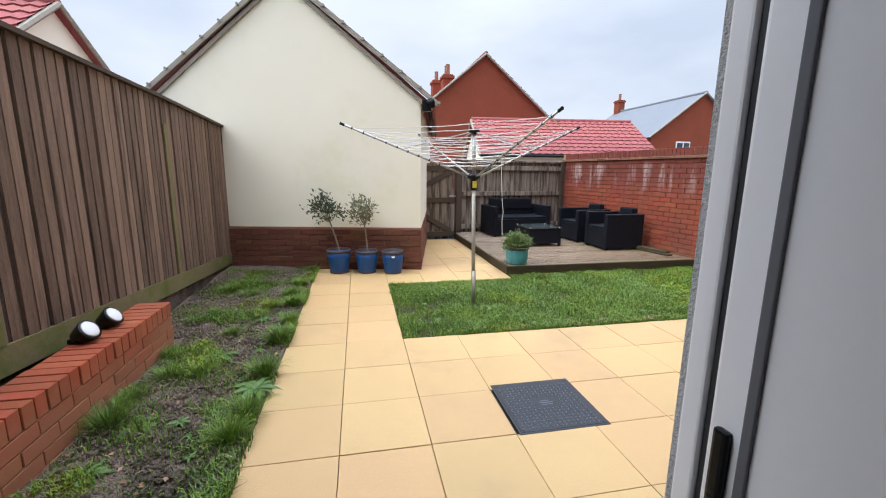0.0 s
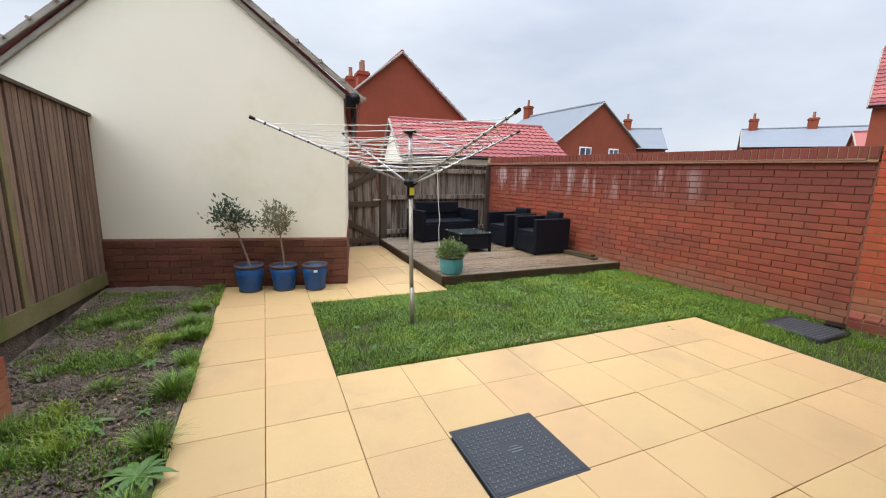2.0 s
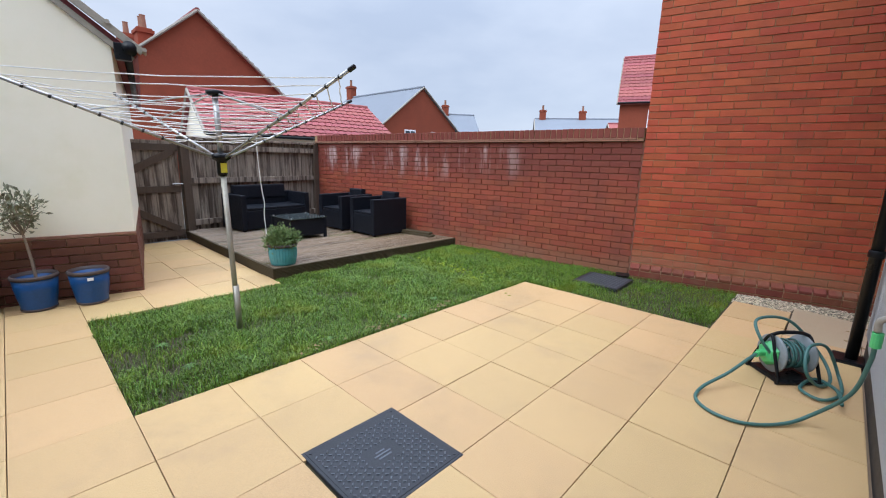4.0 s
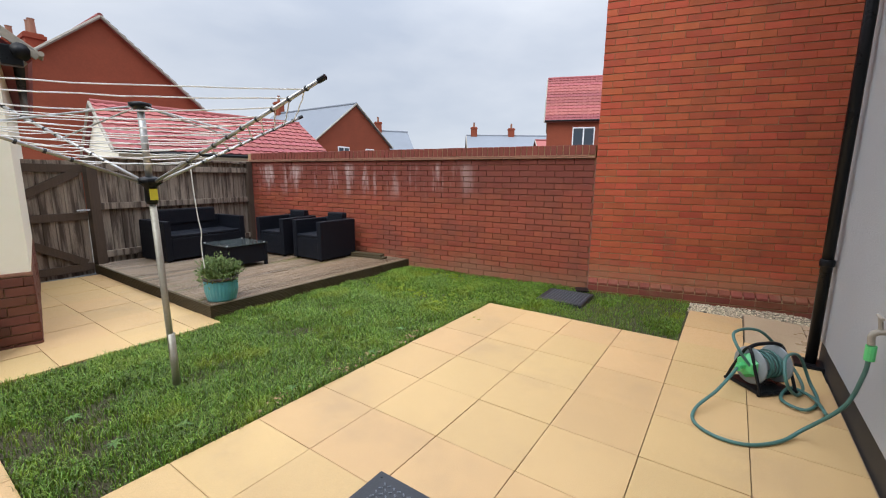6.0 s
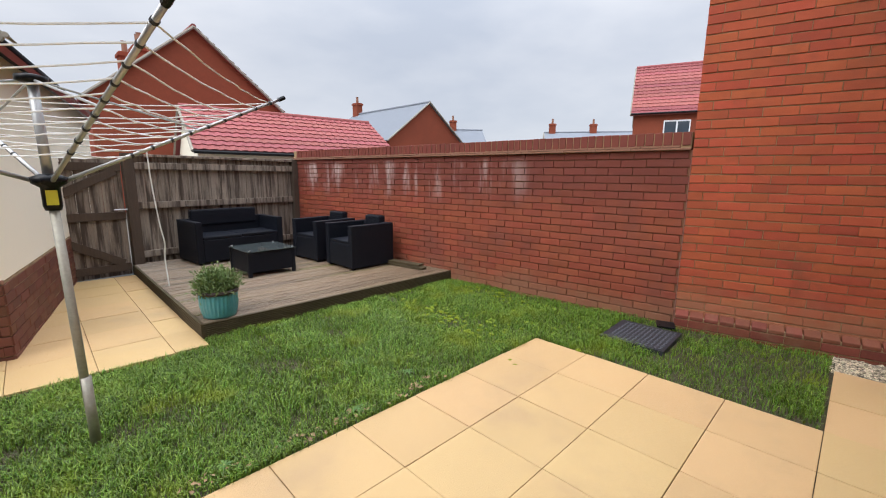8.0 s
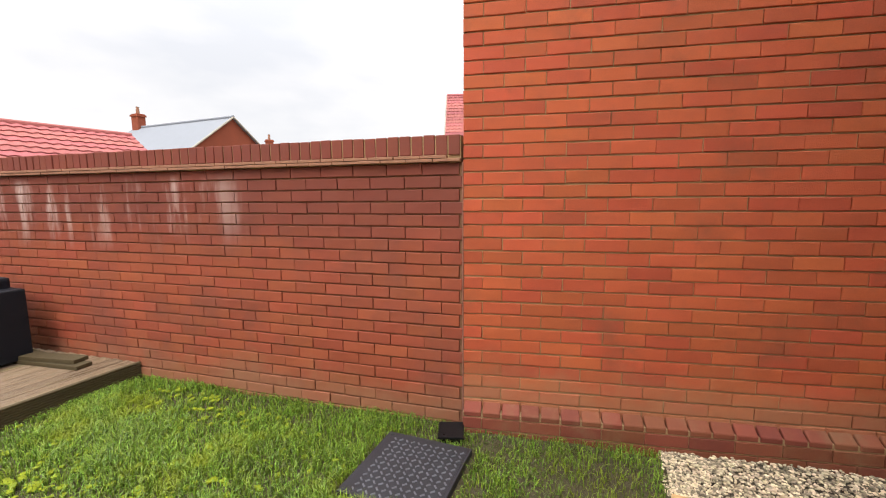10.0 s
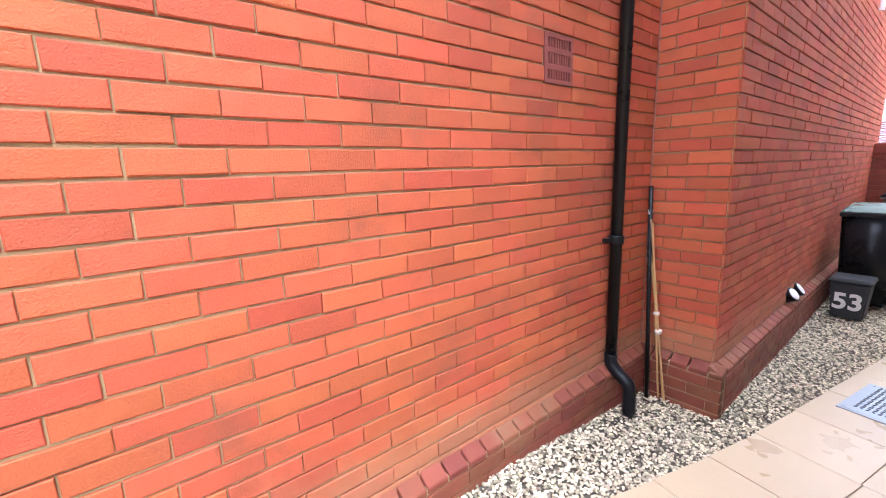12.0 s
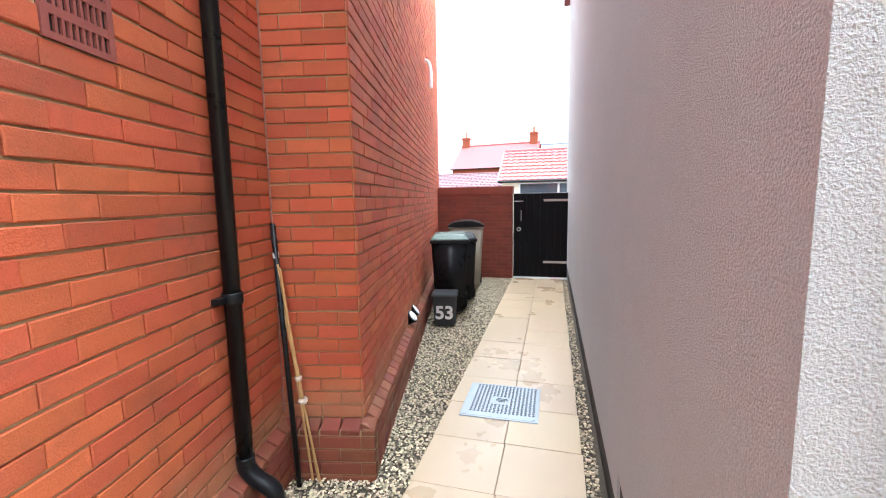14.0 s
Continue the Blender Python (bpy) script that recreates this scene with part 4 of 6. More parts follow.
part("stems", tube(tube(bmesh.new(), [(0, 0, -0.02), (0.05, 0.02, 0.12)], 0.008, 6), [(0, 0, -0.02), (-0.06, -0.02, 0.12)], 0.008, 6), M_BARK, shrub)

# ---- rotary clothes dryer ----
dryer = thing("rotary_dryer", pose(0.80, 0.745, 0), "open rotary clothes dryer with white lines on a steel pole", "clothes dryer")
HUB = Vector((-0.025, 0.01, 1.285))
TOPP = Vector((-0.032, 0.012, 1.72))
part("pole", tube(bmesh.new(), [(0, 0, -0.15), tuple(HUB)], 0.0185, 14), M_POLE, dryer, "", True)
part("ground_sleeve", tube(bmesh.new(), [(0, 0, -0.02), (-0.004, 0.002, 0.36)], 0.022, 14), M_POLE, dryer, "worn lower sleeve of the pole", True)
part("mast", tube(bmesh.new(), [tuple(HUB), tuple(TOPP)], 0.019, 12), M_METAL, dryer, "", True)
part("collar", lathe(bmesh.new(), [(0.028, -0.12), (0.034, -0.1), (0.034, -0.02), (0.062, 0.0), (0.066, 0.025), (0.03, 0.04)], pose(*HUB), 18), M_BLACK, dryer, "black plastic hub", True)
part("label_plate", boxed(-0.02, 0.02, -0.04, -0.033, -0.095, -0.03, pose(*HUB)), M_YELLOW, dryer, "yellow label")
part("cap", lathe(bmesh.new(), [(0.03, -0.02), (0.055, -0.01), (0.055, 0.012), (0.02, 0.02)], pose(*TOPP), 16), M_BLACK, dryer, "black top cap", True)
tips = [Vector((-1.249, -0.058, 1.742)), Vector((0.205, -1.262, 1.756)), Vector((1.069, 0.058, 1.788)), Vector((-0.38, 1.22, 1.77))]
roots = [HUB + (Vector((t.x, t.y, 0)) - Vector((HUB.x, HUB.y, 0))).normalized() * 0.05 + Vector((0, 0, 0.01)) for t in tips]
for t, r in zip(tips, roots):
    arm = part("arm", tube(bmesh.new(), [tuple(r), tuple(t)], 0.0095, 10), M_METAL, dryer, "", True)
    dirn = (t - r).normalized()
    part("tip_cap", tube(bmesh.new(), [tuple(t - dirn * 0.02), tuple(t + dirn * 0.022)], 0.0125, 8), M_BLACK, arm, "black end cap")
    for k in range(9):
        q = r.lerp(t, 0.25 + 0.085 * k)
        part("line_clip", tube(bmesh.new(), [tuple(q - dirn * 0.006), tuple(q + dirn * 0.006)], 0.0125, 8), M_SEAL, arm)
    part("strut", tube(bmesh.new(), [tuple(TOPP), tuple(r.lerp(t, 0.55))], 0.005, 6), M_METAL, dryer)
for k in range(10):
    fr = 0.24 + 0.076 * k
    bm = bmesh.new()
    for a in range(4):
        p0, p1 = roots[a].lerp(tips[a], fr), roots[(a + 1) % 4].lerp(tips[(a + 1) % 4], fr)
        pts = []
        for s in range(13):
            q = p0.lerp(p1, s / 12)
            sag = 0.05 * fr * (1 if k < 8 else 0.5) * math.sin(math.pi * s / 12)
            pts.append((q.x + random.uniform(-0.003, 0.003), q.y, q.z - sag + random.uniform(-0.003, 0.003)))
        tube(bm, pts, 0.0032, 5)
    part("line", bm, M_LINE, dryer, "thin white washing line")
bm = bmesh.new()
tube(bm, smooth_line([(0.43, 0.51, 1.47), (0.44, 0.52, 1.25), (0.46, 0.53, 1.02), (0.475, 0.53, 0.9), (0.47, 0.54, 0.80), (0.475, 0.53, 0.62)], 5), 0.004, 6)
part("pull_cord", bm, M_LINE, dryer, "loose white cord hanging down")


# ---- drain covers ----
def tread_cover(name, m, w, d, h, mat, rib, label, plate=True, pitch=0.027):
    th = thing(name, m, label, "drain cover")
    part("frame", boxed(-w / 2, w / 2, -d / 2, d / 2, -0.03, h, bev=0.003), mat, th)
    part("lid", boxed(-w / 2 + 0.014, w / 2 - 0.014, -d / 2 + 0.014, d / 2 - 0.014, h - 0.005, h + 0.0025, bev=0.002), mat, th)
    bm = bmesh.new()
    n = int((w - 0.06) / pitch)
    for i in range(n):
        for j in range(int((d - 0.06) / pitch)):
            x, y = -w / 2 + 0.035 + i * pitch, -d / 2 + 0.035 + j * pitch
            if plate and abs(x) < 0.07 and abs(y) < 0.05:
                continue
            box(bm, -pitch * 0.33, pitch * 0.33, -pitch * 0.13, pitch * 0.13, h + 0.002, h + 0.007, pose(x, y, 0, 0, 0, 45 if (i + j) % 2 else -45), taper=0.0015)
    part("tread_pattern", bm, rib, th, "raised tread pattern", False, "stuff")
    if plate:
        bm = bmesh.new()
        for k, ln in enumerate((0.05, 0.09, 0.07)):
            box(bm, -ln / 2, ln / 2, -0.004, 0.004, h + 0.002, h + 0.005, pose(0, 0.02 - k * 0.02, 0))
        part("lettering", bm, rib, th, "raised bars of worn lettering")
    for sx in (-1, 1):
        for sy in (-1, 1):
            part("screw", lathe(bmesh.new(), [(0.008, h), (0.008, h + 0.005)], pose(sx * (w / 2 - 0.03), sy * (d / 2 - 0.03), 0), 8), mat, th)
    return th


tread_cover("manhole_cover", pose(0.728, -1.106, 0.0), 0.525, 0.515, 0.002, M_COVER, M_COVER_RIB, "dark grey square cast manhole cover set in the patio")
tread_cover("manhole_cover", pose(4.467, -5.03, alley_z(-5.03), 0, 0, 0.9), 0.535, 0.515, 0.007, M_COVER_GREY, M_COVER, "wet silvery square manhole cover set in the passage")
tread_cover("inspection_cover", pose(4.285, -0.60, -0.004, 0, 0, 2), 0.53, 0.50, 0.022, M_COVER, M_COVER_RIB, "black plastic inspection cover sunk in the lawn", False, 0.036)
junk = thing("drain_box", pose(4.68, -0.67, -0.07, 0, 0, 20), "small black plastic drain box at the foot of the wall", "drain box")
part("body", boxed(-0.08, 0.08, -0.07, 0.07, 0.0, 0.085, taper=0.01, bev=0.008), M_BLACK, junk)
part("lid", boxed(-0.085, 0.085, -0.075, 0.075, 0.085, 0.097, bev=0.004), M_BLACK, junk)

# ---- air brick, downpipes ----
vent = thing("air_brick", HOUSE @ pose((VENT[0] + VENT[1]) / 2, 0, VENT[2]), "terracotta louvred air brick set in the wall", "air brick")
vw, vh = VENT[1] - VENT[0], VENT[3] - VENT[2]
# black sheet close behind the slats paints the shade of the openings
part("backing", boxed(-vw / 2, vw / 2, -0.002, 0.02, 0.0, vh), M_DARK, vent)
for x0, x1, z0, z1 in ((-vw / 2, -vw / 2 + 0.02, 0, vh), (vw / 2 - 0.02, vw / 2, 0, vh), (-vw / 2 + 0.02, vw / 2 - 0.02, 0, 0.018), (-vw / 2 + 0.02, vw / 2 - 0.02, vh - 0.018, vh)):
    part("frame", boxed(x0, x1, -0.012, -0.002, z0, z1), M_ROSE, vent)
for r in range(2):
    part("rail", boxed(-vw / 2 + 0.02, vw / 2 - 0.02, -0.011, -0.002, vh * (r + 1) / 3 - 0.012, vh * (r + 1) / 3 + 0.012), M_ROSE, vent)
for k in range(8):
    x = -vw / 2 + 0.02 + (k + 1) * (vw - 0.04) / 9
    part("slat", boxed(x - 0.0035, x + 0.0035, -0.0105, -0.002, 0.018, vh - 0.018), M_ROSE, vent)


def downpipe(m, top, shoe, label):
    th = thing("downpipe", m, label, "downpipe")
    part("pipe", tube(bmesh.new(), [(0, 0, shoe), (0, 0, top)], 0.034, 18), M_BLACK, th, "", True)
    for z in (shoe + 0.768, shoe + 2.9):
        if z < top:
            br = part("bracket", lathe(bmesh.new(), [(0.04, -0.025), (0.043, -0.02), (0.043, 0.02), (0.04, 0.025)], pose(0, 0, z), 18), M_BLACK, th, "pipe clip", True)
            part("lug", boxed(-0.085, -0.03, 0.0, 0.05, z - 0.012, z + 0.012, bev=0.003), M_BLACK, br)
    return th


dp = downpipe(HOUSE @ pose(2.895, -0.048, 0), 6.0, 0.17, "black plastic downpipe with an offset shoe on the brick wall")
part("shoe", tube(bmesh.new(), smooth_line([(0, 0, 0.23), (0, -0.005, 0.17), (0, -0.05, 0.12), (0, -0.10, 0.085), (0, -0.125, 0.04), (0, -0.128, -0.12)], 5), 0.038, 18), M_BLACK, dp, "offset bend at the foot", True)
dp2 = downpipe(pose(3.66, HY + 0.055, 0, 0, 0, 180), 5.1, 0.0, "black plastic downpipe at the corner of the white house")
part("gully", boxed(-0.1, 0.1, -0.1, 0.1, -0.08, 0.02, bev=0.01), M_BLACK, dp2, "black drain gully")
gut = thing("gutter", pose(0, HY + 0.3, 5.1), "black plastic gutter along the house eaves", "gutter")
part("channel", tube(bmesh.new(), [(-3.5, 0, 0), (3.9, 0, 0)], 0.06, 10), M_BLACK, gut)
alarm = thing("flue_pipe", SIDE @ pose(3.9, -0.03, 3.0), "small white overflow pipe high on the brick flank", "pipe")
part("pipe", tube(bmesh.new(), smooth_line([(0, 0.1, 0.25), (0, -0.02, 0.24), (0, -0.06, 0.1), (0, -0.06, -0.12)], 4), 0.025, 8), M_WHITE, alarm)

# ---- broom and canes in the corner ----
broom = thing("broom", pose(0, 0, 0), "black broom handle leaning in the brick corner", "broom")
bm = tube(bmesh.new(), [(5.375, -3.87, -0.15), (5.48, -3.93, 1.225)], 0.014, 10)
part("handle", bm, M_BLACK, broom, "", True)
part("ferrule", tube(bmesh.new(), [(5.468, -3.9235, 1.05), (5.4705, -3.925, 1.08)], 0.0155, 10), M_WHITE, broom, "white band")
for k, (dx, dy, tx, tz) in enumerate(((0.0, 0.0, 0.0, 1.02), (0.025, 0.012, -0.012, 1.0), (-0.02, 0.015, 0.01, 0.94))):
    cane = thing("garden_cane", pose(0, 0, 0), "thin bamboo garden cane tied with string", "cane", "garden canes")
    part("stick", tube(bmesh.new(), [(5.30 + dx, -3.93 + dy, -0.14), (5.455 + tx, -3.915, tz)], 0.006, 6), M_CANE, cane)
    if k == 0:
        part("string", lathe(bmesh.new(), [(0.016, -0.012), (0.02, 0.0), (0.016, 0.012)], pose(5.378, -3.922, 0.42), 8), M_PINK_STONE, cane, "pale string tie")
        part("string", lathe(bmesh.new(), [(0.02, -0.015), (0.026, 0.0), (0.02, 0.015)], pose(5.36, -3.924, 0.30), 8), M_PINK_STONE, cane, "pale string tie")


# ---- solar spotlights ----
def spot(m, group):
    th = thing("solar_spotlight", m, "black solar spotlight with a pale round face", "spotlight", group)
    part("housing", lathe(bmesh.new(), [(0.02, -0.1), (0.045, -0.085), (0.062, -0.01), (0.066, 0.0), (0.06, 0.004)], pose(0, 0, 0.075, 52, 0, 0), 20), M_BLACK, th, "", True)
    part("lens", lathe(bmesh.new(), [(0.052, 0.004), (0.046, 0.009), (0.01, 0.011)], pose(0, 0, 0.075, 52, 0, 0), 20), M_WHITE, th, "white round lens", True)
    part("stand", boxed(-0.04, 0.04, 0.02, 0.1, 0.0, 0.03, bev=0.008), M_BLACK, th)
    return th


spot(pose(-1.83, -0.62, 0.374, 0, 0, 84), "spotlights on the bed wall")
spot(pose(-1.83, -0.38, 0.374, 0, 0, 90), "spotlights on the bed wall")
spot(SIDE @ pose(1.72, -0.05, PZ + 0.0, 0, 0, -12), "spotlights on the plinth")
spot(SIDE @ pose(1.95, -0.05, PZ + 0.0, 0, 0, 4), "spotlights on the plinth")

# ---- hose reel, hose and tap ----
reel = thing("hose_reel", pose(3.034, -2.323, 0.002, 0, 0, -46) @ Matrix.Scale(0.76, 4), "grey and lime-green hose reel wound with green hose", "hose reel")
for s in (-1, 1):
    fr = bmesh.new()
    tube(fr, smooth_line([(s * 0.17, -0.17, 0.012), (s * 0.17, -0.1, 0.18), (s * 0.16, 0.0, 0.36), (s * 0.17, 0.1, 0.18), (s * 0.17, 0.17, 0.012)], 6), 0.013, 8)
    part("side_frame", fr, M_BLACK, reel, "black tubular side frame", True)
    part("flange", lathe(bmesh.new(), [(0.02, -0.012), (0.15, -0.012), (0.158, -0.004), (0.158, 0.004), (0.15, 0.012), (0.02, 0.012)], pose(s * 0.125, 0, 0.2, 0, 90, 0), 28), M_GREYPL, reel, "grey reel flange", True)
for yy in (-0.165, 0.165):
    part("foot_bar", tube(bmesh.new(), [(-0.19, yy, 0.014), (0.19, yy, 0.014)], 0.014, 8), M_BLACK, reel)
part("carry_handle", tube(bmesh.new(), smooth_line([(-0.16, 0, 0.36), (-0.08, 0, 0.385), (0.08, 0, 0.385), (0.16, 0, 0.36)], 5), 0.016, 8), M_BLACK, reel, "", True)
part("hub_cover", lathe(bmesh.new(), [(0.105, 0.0), (0.11, 0.012), (0.08, 0.045), (0.035, 0.055), (0.03, 0.1), (0.01, 0.1)], pose(-0.142, 0, 0.2, 0, -90, 0), 6), M_LIME, reel, "lime-green hub with inlet")
part("base_tray", boxed(-0.17, 0.17, -0.16, 0.16, 0.0, 0.035, bev=0.012), M_BLACK, reel, "black plastic base")
part("crank", boxed(0.15, 0.17, -0.015, 0.12, 0.19, 0.21, bev=0.004), M_BLACK, reel)
bm = bmesh.new()
coil = [(-0.11 + 0.22 * (k / 179) + 0.0, (0.1 + 0.02 * math.sin(k * 0.11)) * math.cos(k * 0.35), 0.2 + (0.1 + 0.02 * math.sin(k * 0.11)) * math.sin(k * 0.35)) for k in range(180)]
tube(bm, coil, 0.009, 6)
part("wound_hose", bm, M_HOSE, reel, "dark green wound hose", True)
hose = thing("garden_hose", pose(0, 0, 0), "green garden hose looping over the paving to the tap", "hose")
bm = bmesh.new()
tube(bm, smooth_line([(2.90, -2.19, 0.152), (2.76, -2.16, 0.15), (2.59, -2.09, 0.09), (2.42, -2.0, 0.03), (2.28, -2.0, 0.013), (2.19, -2.1, 0.013), (2.20, -2.24, 0.013), (2.33, -2.38, 0.015), (2.46, -2.48, 0.05), (2.40, -2.60, 0.25), (2.33, -2.63, 0.45), (2.30, -2.63, 0.56)], 8), 0.0095, 10)
part("loop", bm, M_HOSE, hose, "", True)
bm = bmesh.new()
tube(bm, smooth_line([(2.95, -2.3, 0.1), (2.88, -2.19, 0.26), (2.98, -2.15, 0.35), (3.17, -2.3, 0.33), (3.27, -2.48, 0.12), (3.14, -2.55, 0.02), (2.95, -2.50, 0.03), (2.84, -2.43, 0.14), (2.93, -2.42, 0.26), (3.08, -2.50, 0.24), (3.14, -2.58, 0.06), (2.95, -2.6, 0.02), (2.78, -2.52, 0.02), (2.86, -2.42, 0.02), (3.05, -2.48, 0.03), (2.95, -2.58, 0.035), (2.7, -2.6, 0.06)], 8), 0.0095, 10)
part("loop", bm, M_HOSE, hose, "", True)
part("connector", tube(bmesh.new(), [(2.86, -2.185, 0.152), (2.905, -2.195, 0.152)], 0.017, 10), M_LIME, hose, "lime hose connector")
part("connector", tube(bmesh.new(), [(2.303, -2.632, 0.54), (2.297, -2.63, 0.61)], 0.02, 12), M_LIME, hose, "lime hose connector")
tap = thing("outdoor_tap", pose(2.295, HY, 0.66), "worn brass outdoor tap with a black connector", "tap")
part("body", tube(bmesh.new(), smooth_line([(0, 0.0, 0.02), (0, 0.05, 0.02), (0, 0.075, 0.0), (0.002, 0.072, -0.045)], 5), 0.014, 10), M_VERGE, tap, "", True)
part("spindle", tube(bmesh.new(), [(0, 0.05, 0.02), (0, 0.06, 0.085)], 0.009, 8), M_VERGE, tap)
part("handle", tube(bmesh.new(), [(-0.04, 0.06, 0.087), (0.04, 0.06, 0.087)], 0.007, 8), M_VERGE, tap)
part("backplate", boxed(-0.03, 0.03, 0.0, 0.012, -0.03, 0.06, bev=0.004), M_BLACK, tap)

# ---- side passage: end wall, gate, bins ----
end_wall = thing("wall_passage_end", pose(4.93, -9.9, 0, 0, 0, 180), "dark red brick wall closing the side passage", "wall", "", "structure")
part("mortar_core", boxed(-1.75, 0.0, 0.0, 0.2, -0.4, 1.405), M_MORTAR_DARK, end_wall)
part("coping", boxed(-1.75, 0.01, -0.02, 0.22, 1.405, 1.55, bev=0.01), M_DARK_WALL, end_wall, "dark red coping")
end_rows = courses(-1.75, 0.0, -0.17, 1.405, 0)
pgate = thing("passage_gate", pose(3.94, -9.86, -0.14), "black painted boarded side gate with steel hinges", "gate")
for k in range(8):
    part("board", boxed(k * 0.12, k * 0.12 + 0.1185, -0.02, 0.02, 0.02, 1.55, bev=0.003), M_GATE_BLACK, pgate)
part("backing", boxed(0.0, 0.96, -0.035, -0.022, 0.02, 1.55), M_GATE_BLACK, pgate)
for z in (0.3, 1.42):
    part("hinge", boxed(0.0, 0.42, 0.022, 0.03, z - 0.02, z + 0.02, bev=0.003), M_METAL, pgate, "long steel strap hinge")
part("ring_latch", lathe(bmesh.new(), [(0.022, 0.02), (0.04, 0.03), (0.04, 0.045), (0.022, 0.05)], pose(0.86, 0.0, 0.9, -90, 0, 0), 14, False), M_METAL, pgate, "steel ring latch")
part("bolt", boxed(0.78, 0.94, 0.02, 0.035, 1.40, 1.42), M_METAL, pgate, "steel bolt")
part("bolt", boxed(0.815, 0.825, 0.02, 0.03, 1.05, 1.25), M_METAL, pgate, "steel drop bolt")
part("sill", boxed(0.0, 0.96, -0.03, 0.05, -0.01, 0.012), M_WHITE, pgate, "pale worn sill")


def wheelie(m, w, d, h, body, lid, label, dome=False):
    th = thing("wheelie_bin", m, label, "bin", "row of bins")
    bm = bmesh.new()
    lo = [bm.verts.new((x * w * 0.40, y * d * 0.38, 0.05)) for x, y in ((-1, -1), (1, -1), (1, 1), (-1, 1))]
    hi = [bm.verts.new((x * w * 0.5, y * d * 0.5, h - 0.1)) for x, y in ((-1, -1), (1, -1), (1, 1), (-1, 1))]
    bm.faces.new(lo[::-1])
    bm.faces.new(hi)
    for k in range(4):
        bm.faces.new((lo[k], lo[(k + 1) % 4], hi[(k + 1) % 4], hi[k]))
    bmesh.ops.bevel(bm, geom=bm.edges[:], offset=0.03, segments=3, affect="EDGES")
    part("body", bm, body, th, "", True)
    part("rim", boxed(-w * 0.53, w * 0.53, -d * 0.53, d * 0.53, h - 0.13, h - 0.085, bev=0.012), body, th)
    bm = bmesh.new()
    box(bm, -w * 0.52, w * 0.52, -d * 0.52, d * 0.52, h - 0.085, h - 0.02, taper=0.05, bev=0.012)
    if dome:
        b2 = bmesh.new()
        rim = []
        for k in range(9):
            u = k / 8
            x, z = w * (u - 0.5) * 1.06, h - 0.085 + 0.075 * math.sin(math.pi * u) ** 0.6
            rim.append([b2.verts.new((x, y, zz)) for y in (-d * 0.54, d * 0.54) for zz in (h - 0.11, z)])
        for a, c in zip(rim, rim[1:]):
            for i, j in ((0, 1), (1, 3), (3, 2), (2, 0)):
                b2.faces.new((a[i], c[i], c[j], a[j]))
        b2.faces.new((rim[0][0], rim[0][1], rim[0][3], rim[0][2]))
        b2.faces.new((rim[-1][2], rim[-1][3], rim[-1][1], rim[-1][0]))
        bmesh.ops.remove_doubles(b2, verts=b2.verts[:], dist=0.0005)
        bmesh.ops.recalc_face_normals(b2, faces=b2.faces[:])
        bm.free()
        bm = b2
    part("lid", bm, lid, th)
    part("handle", tube(bmesh.new(), [(-w * 0.35, -d * 0.55, h - 0.05), (w * 0.35, -d * 0.55, h - 0.05)], 0.015, 8), body, th)
    for s in (-1, 1):
        wh = part("wheel", lathe(bmesh.new(), [(0.03, -0.025), (0.1, -0.025), (0.105, 0.0), (0.1, 0.025), (0.03, 0.025)], pose(s * w * 0.42, -d * 0.36, 0.105, 0, 90, 0), 18), M_BLACK, th, "", True)
    return th


zb = alley_z(-7) - 0.005
wheelie(pose(5.45, -7.32, zb, 0, 0, 14), 0.46, 0.55, 1.07, M_BLACK, M_BIN_GREEN, "tall black wheelie bin with a wet green lid on the gravel")
wheelie(pose(5.47, -7.95, zb, 0, 0, 14), 0.46, 0.5, 1.02, M_BLACK, M_BLACK, "black wheelie bin standing behind another bin")
wheelie(pose(5.60, -8.98, zb, 0, 0, 12), 0.56, 0.6, 1.14, M_BIN_GREY, M_BLACK, "beige wheelie bin with a dark rounded lid by the end wall", True)
caddy = thing("food_caddy", pose(5.38, -6.80, zb, 0, 0, 190), "small dark brown bin with the white number 53", "bin", "row of bins")
bm = bmesh.new()
lo = [bm.verts.new((x * 0.115, y * 0.11, 0.0)) for x, y in ((-1, -1), (1, -1), (1, 1), (-1, 1))]
hi = [bm.verts.new((x * 0.14, y * 0.135, 0.36)) for x, y in ((-1, -1), (1, -1), (1, 1), (-1, 1))]
bm.faces.new(lo[::-1])
bm.faces.new(hi)
for k in range(4):
    bm.faces.new((lo[k], lo[(k + 1) % 4], hi[(k + 1) % 4], hi[k]))
bmesh.ops.bevel(bm, geom=bm.edges[:], offset=0.015, segments=2, affect="EDGES")
part("body", bm, M_SEAL, caddy)
part("lid", boxed(-0.155, 0.155, -0.15, 0.15, 0.36, 0.395, taper=0.012, bev=0.008), M_SEAL, caddy)
txt = bpy.data.curves.new("number", "FONT")
txt.body, txt.size, txt.extrude, txt.align_x, txt.offset = "53", 0.22, 0.002, "CENTER", 0.006
dg = bpy.context.evaluated_depsgraph_get()
tmp = new("number_text", txt)
bpy.context.view_layer.update()
me = bpy.data.meshes.new_from_object(tmp.evaluated_get(bpy.context.evaluated_depsgraph_get()))
bpy.data.objects.remove(tmp)
me.materials.clear()
me.materials.append(M_LINE)
num = new("number", me)
num.parent = caddy
num.matrix_local = pose(0, -0.131, 0.1, 94.5, 0, 0)
tagged(num, "white painted number 53")


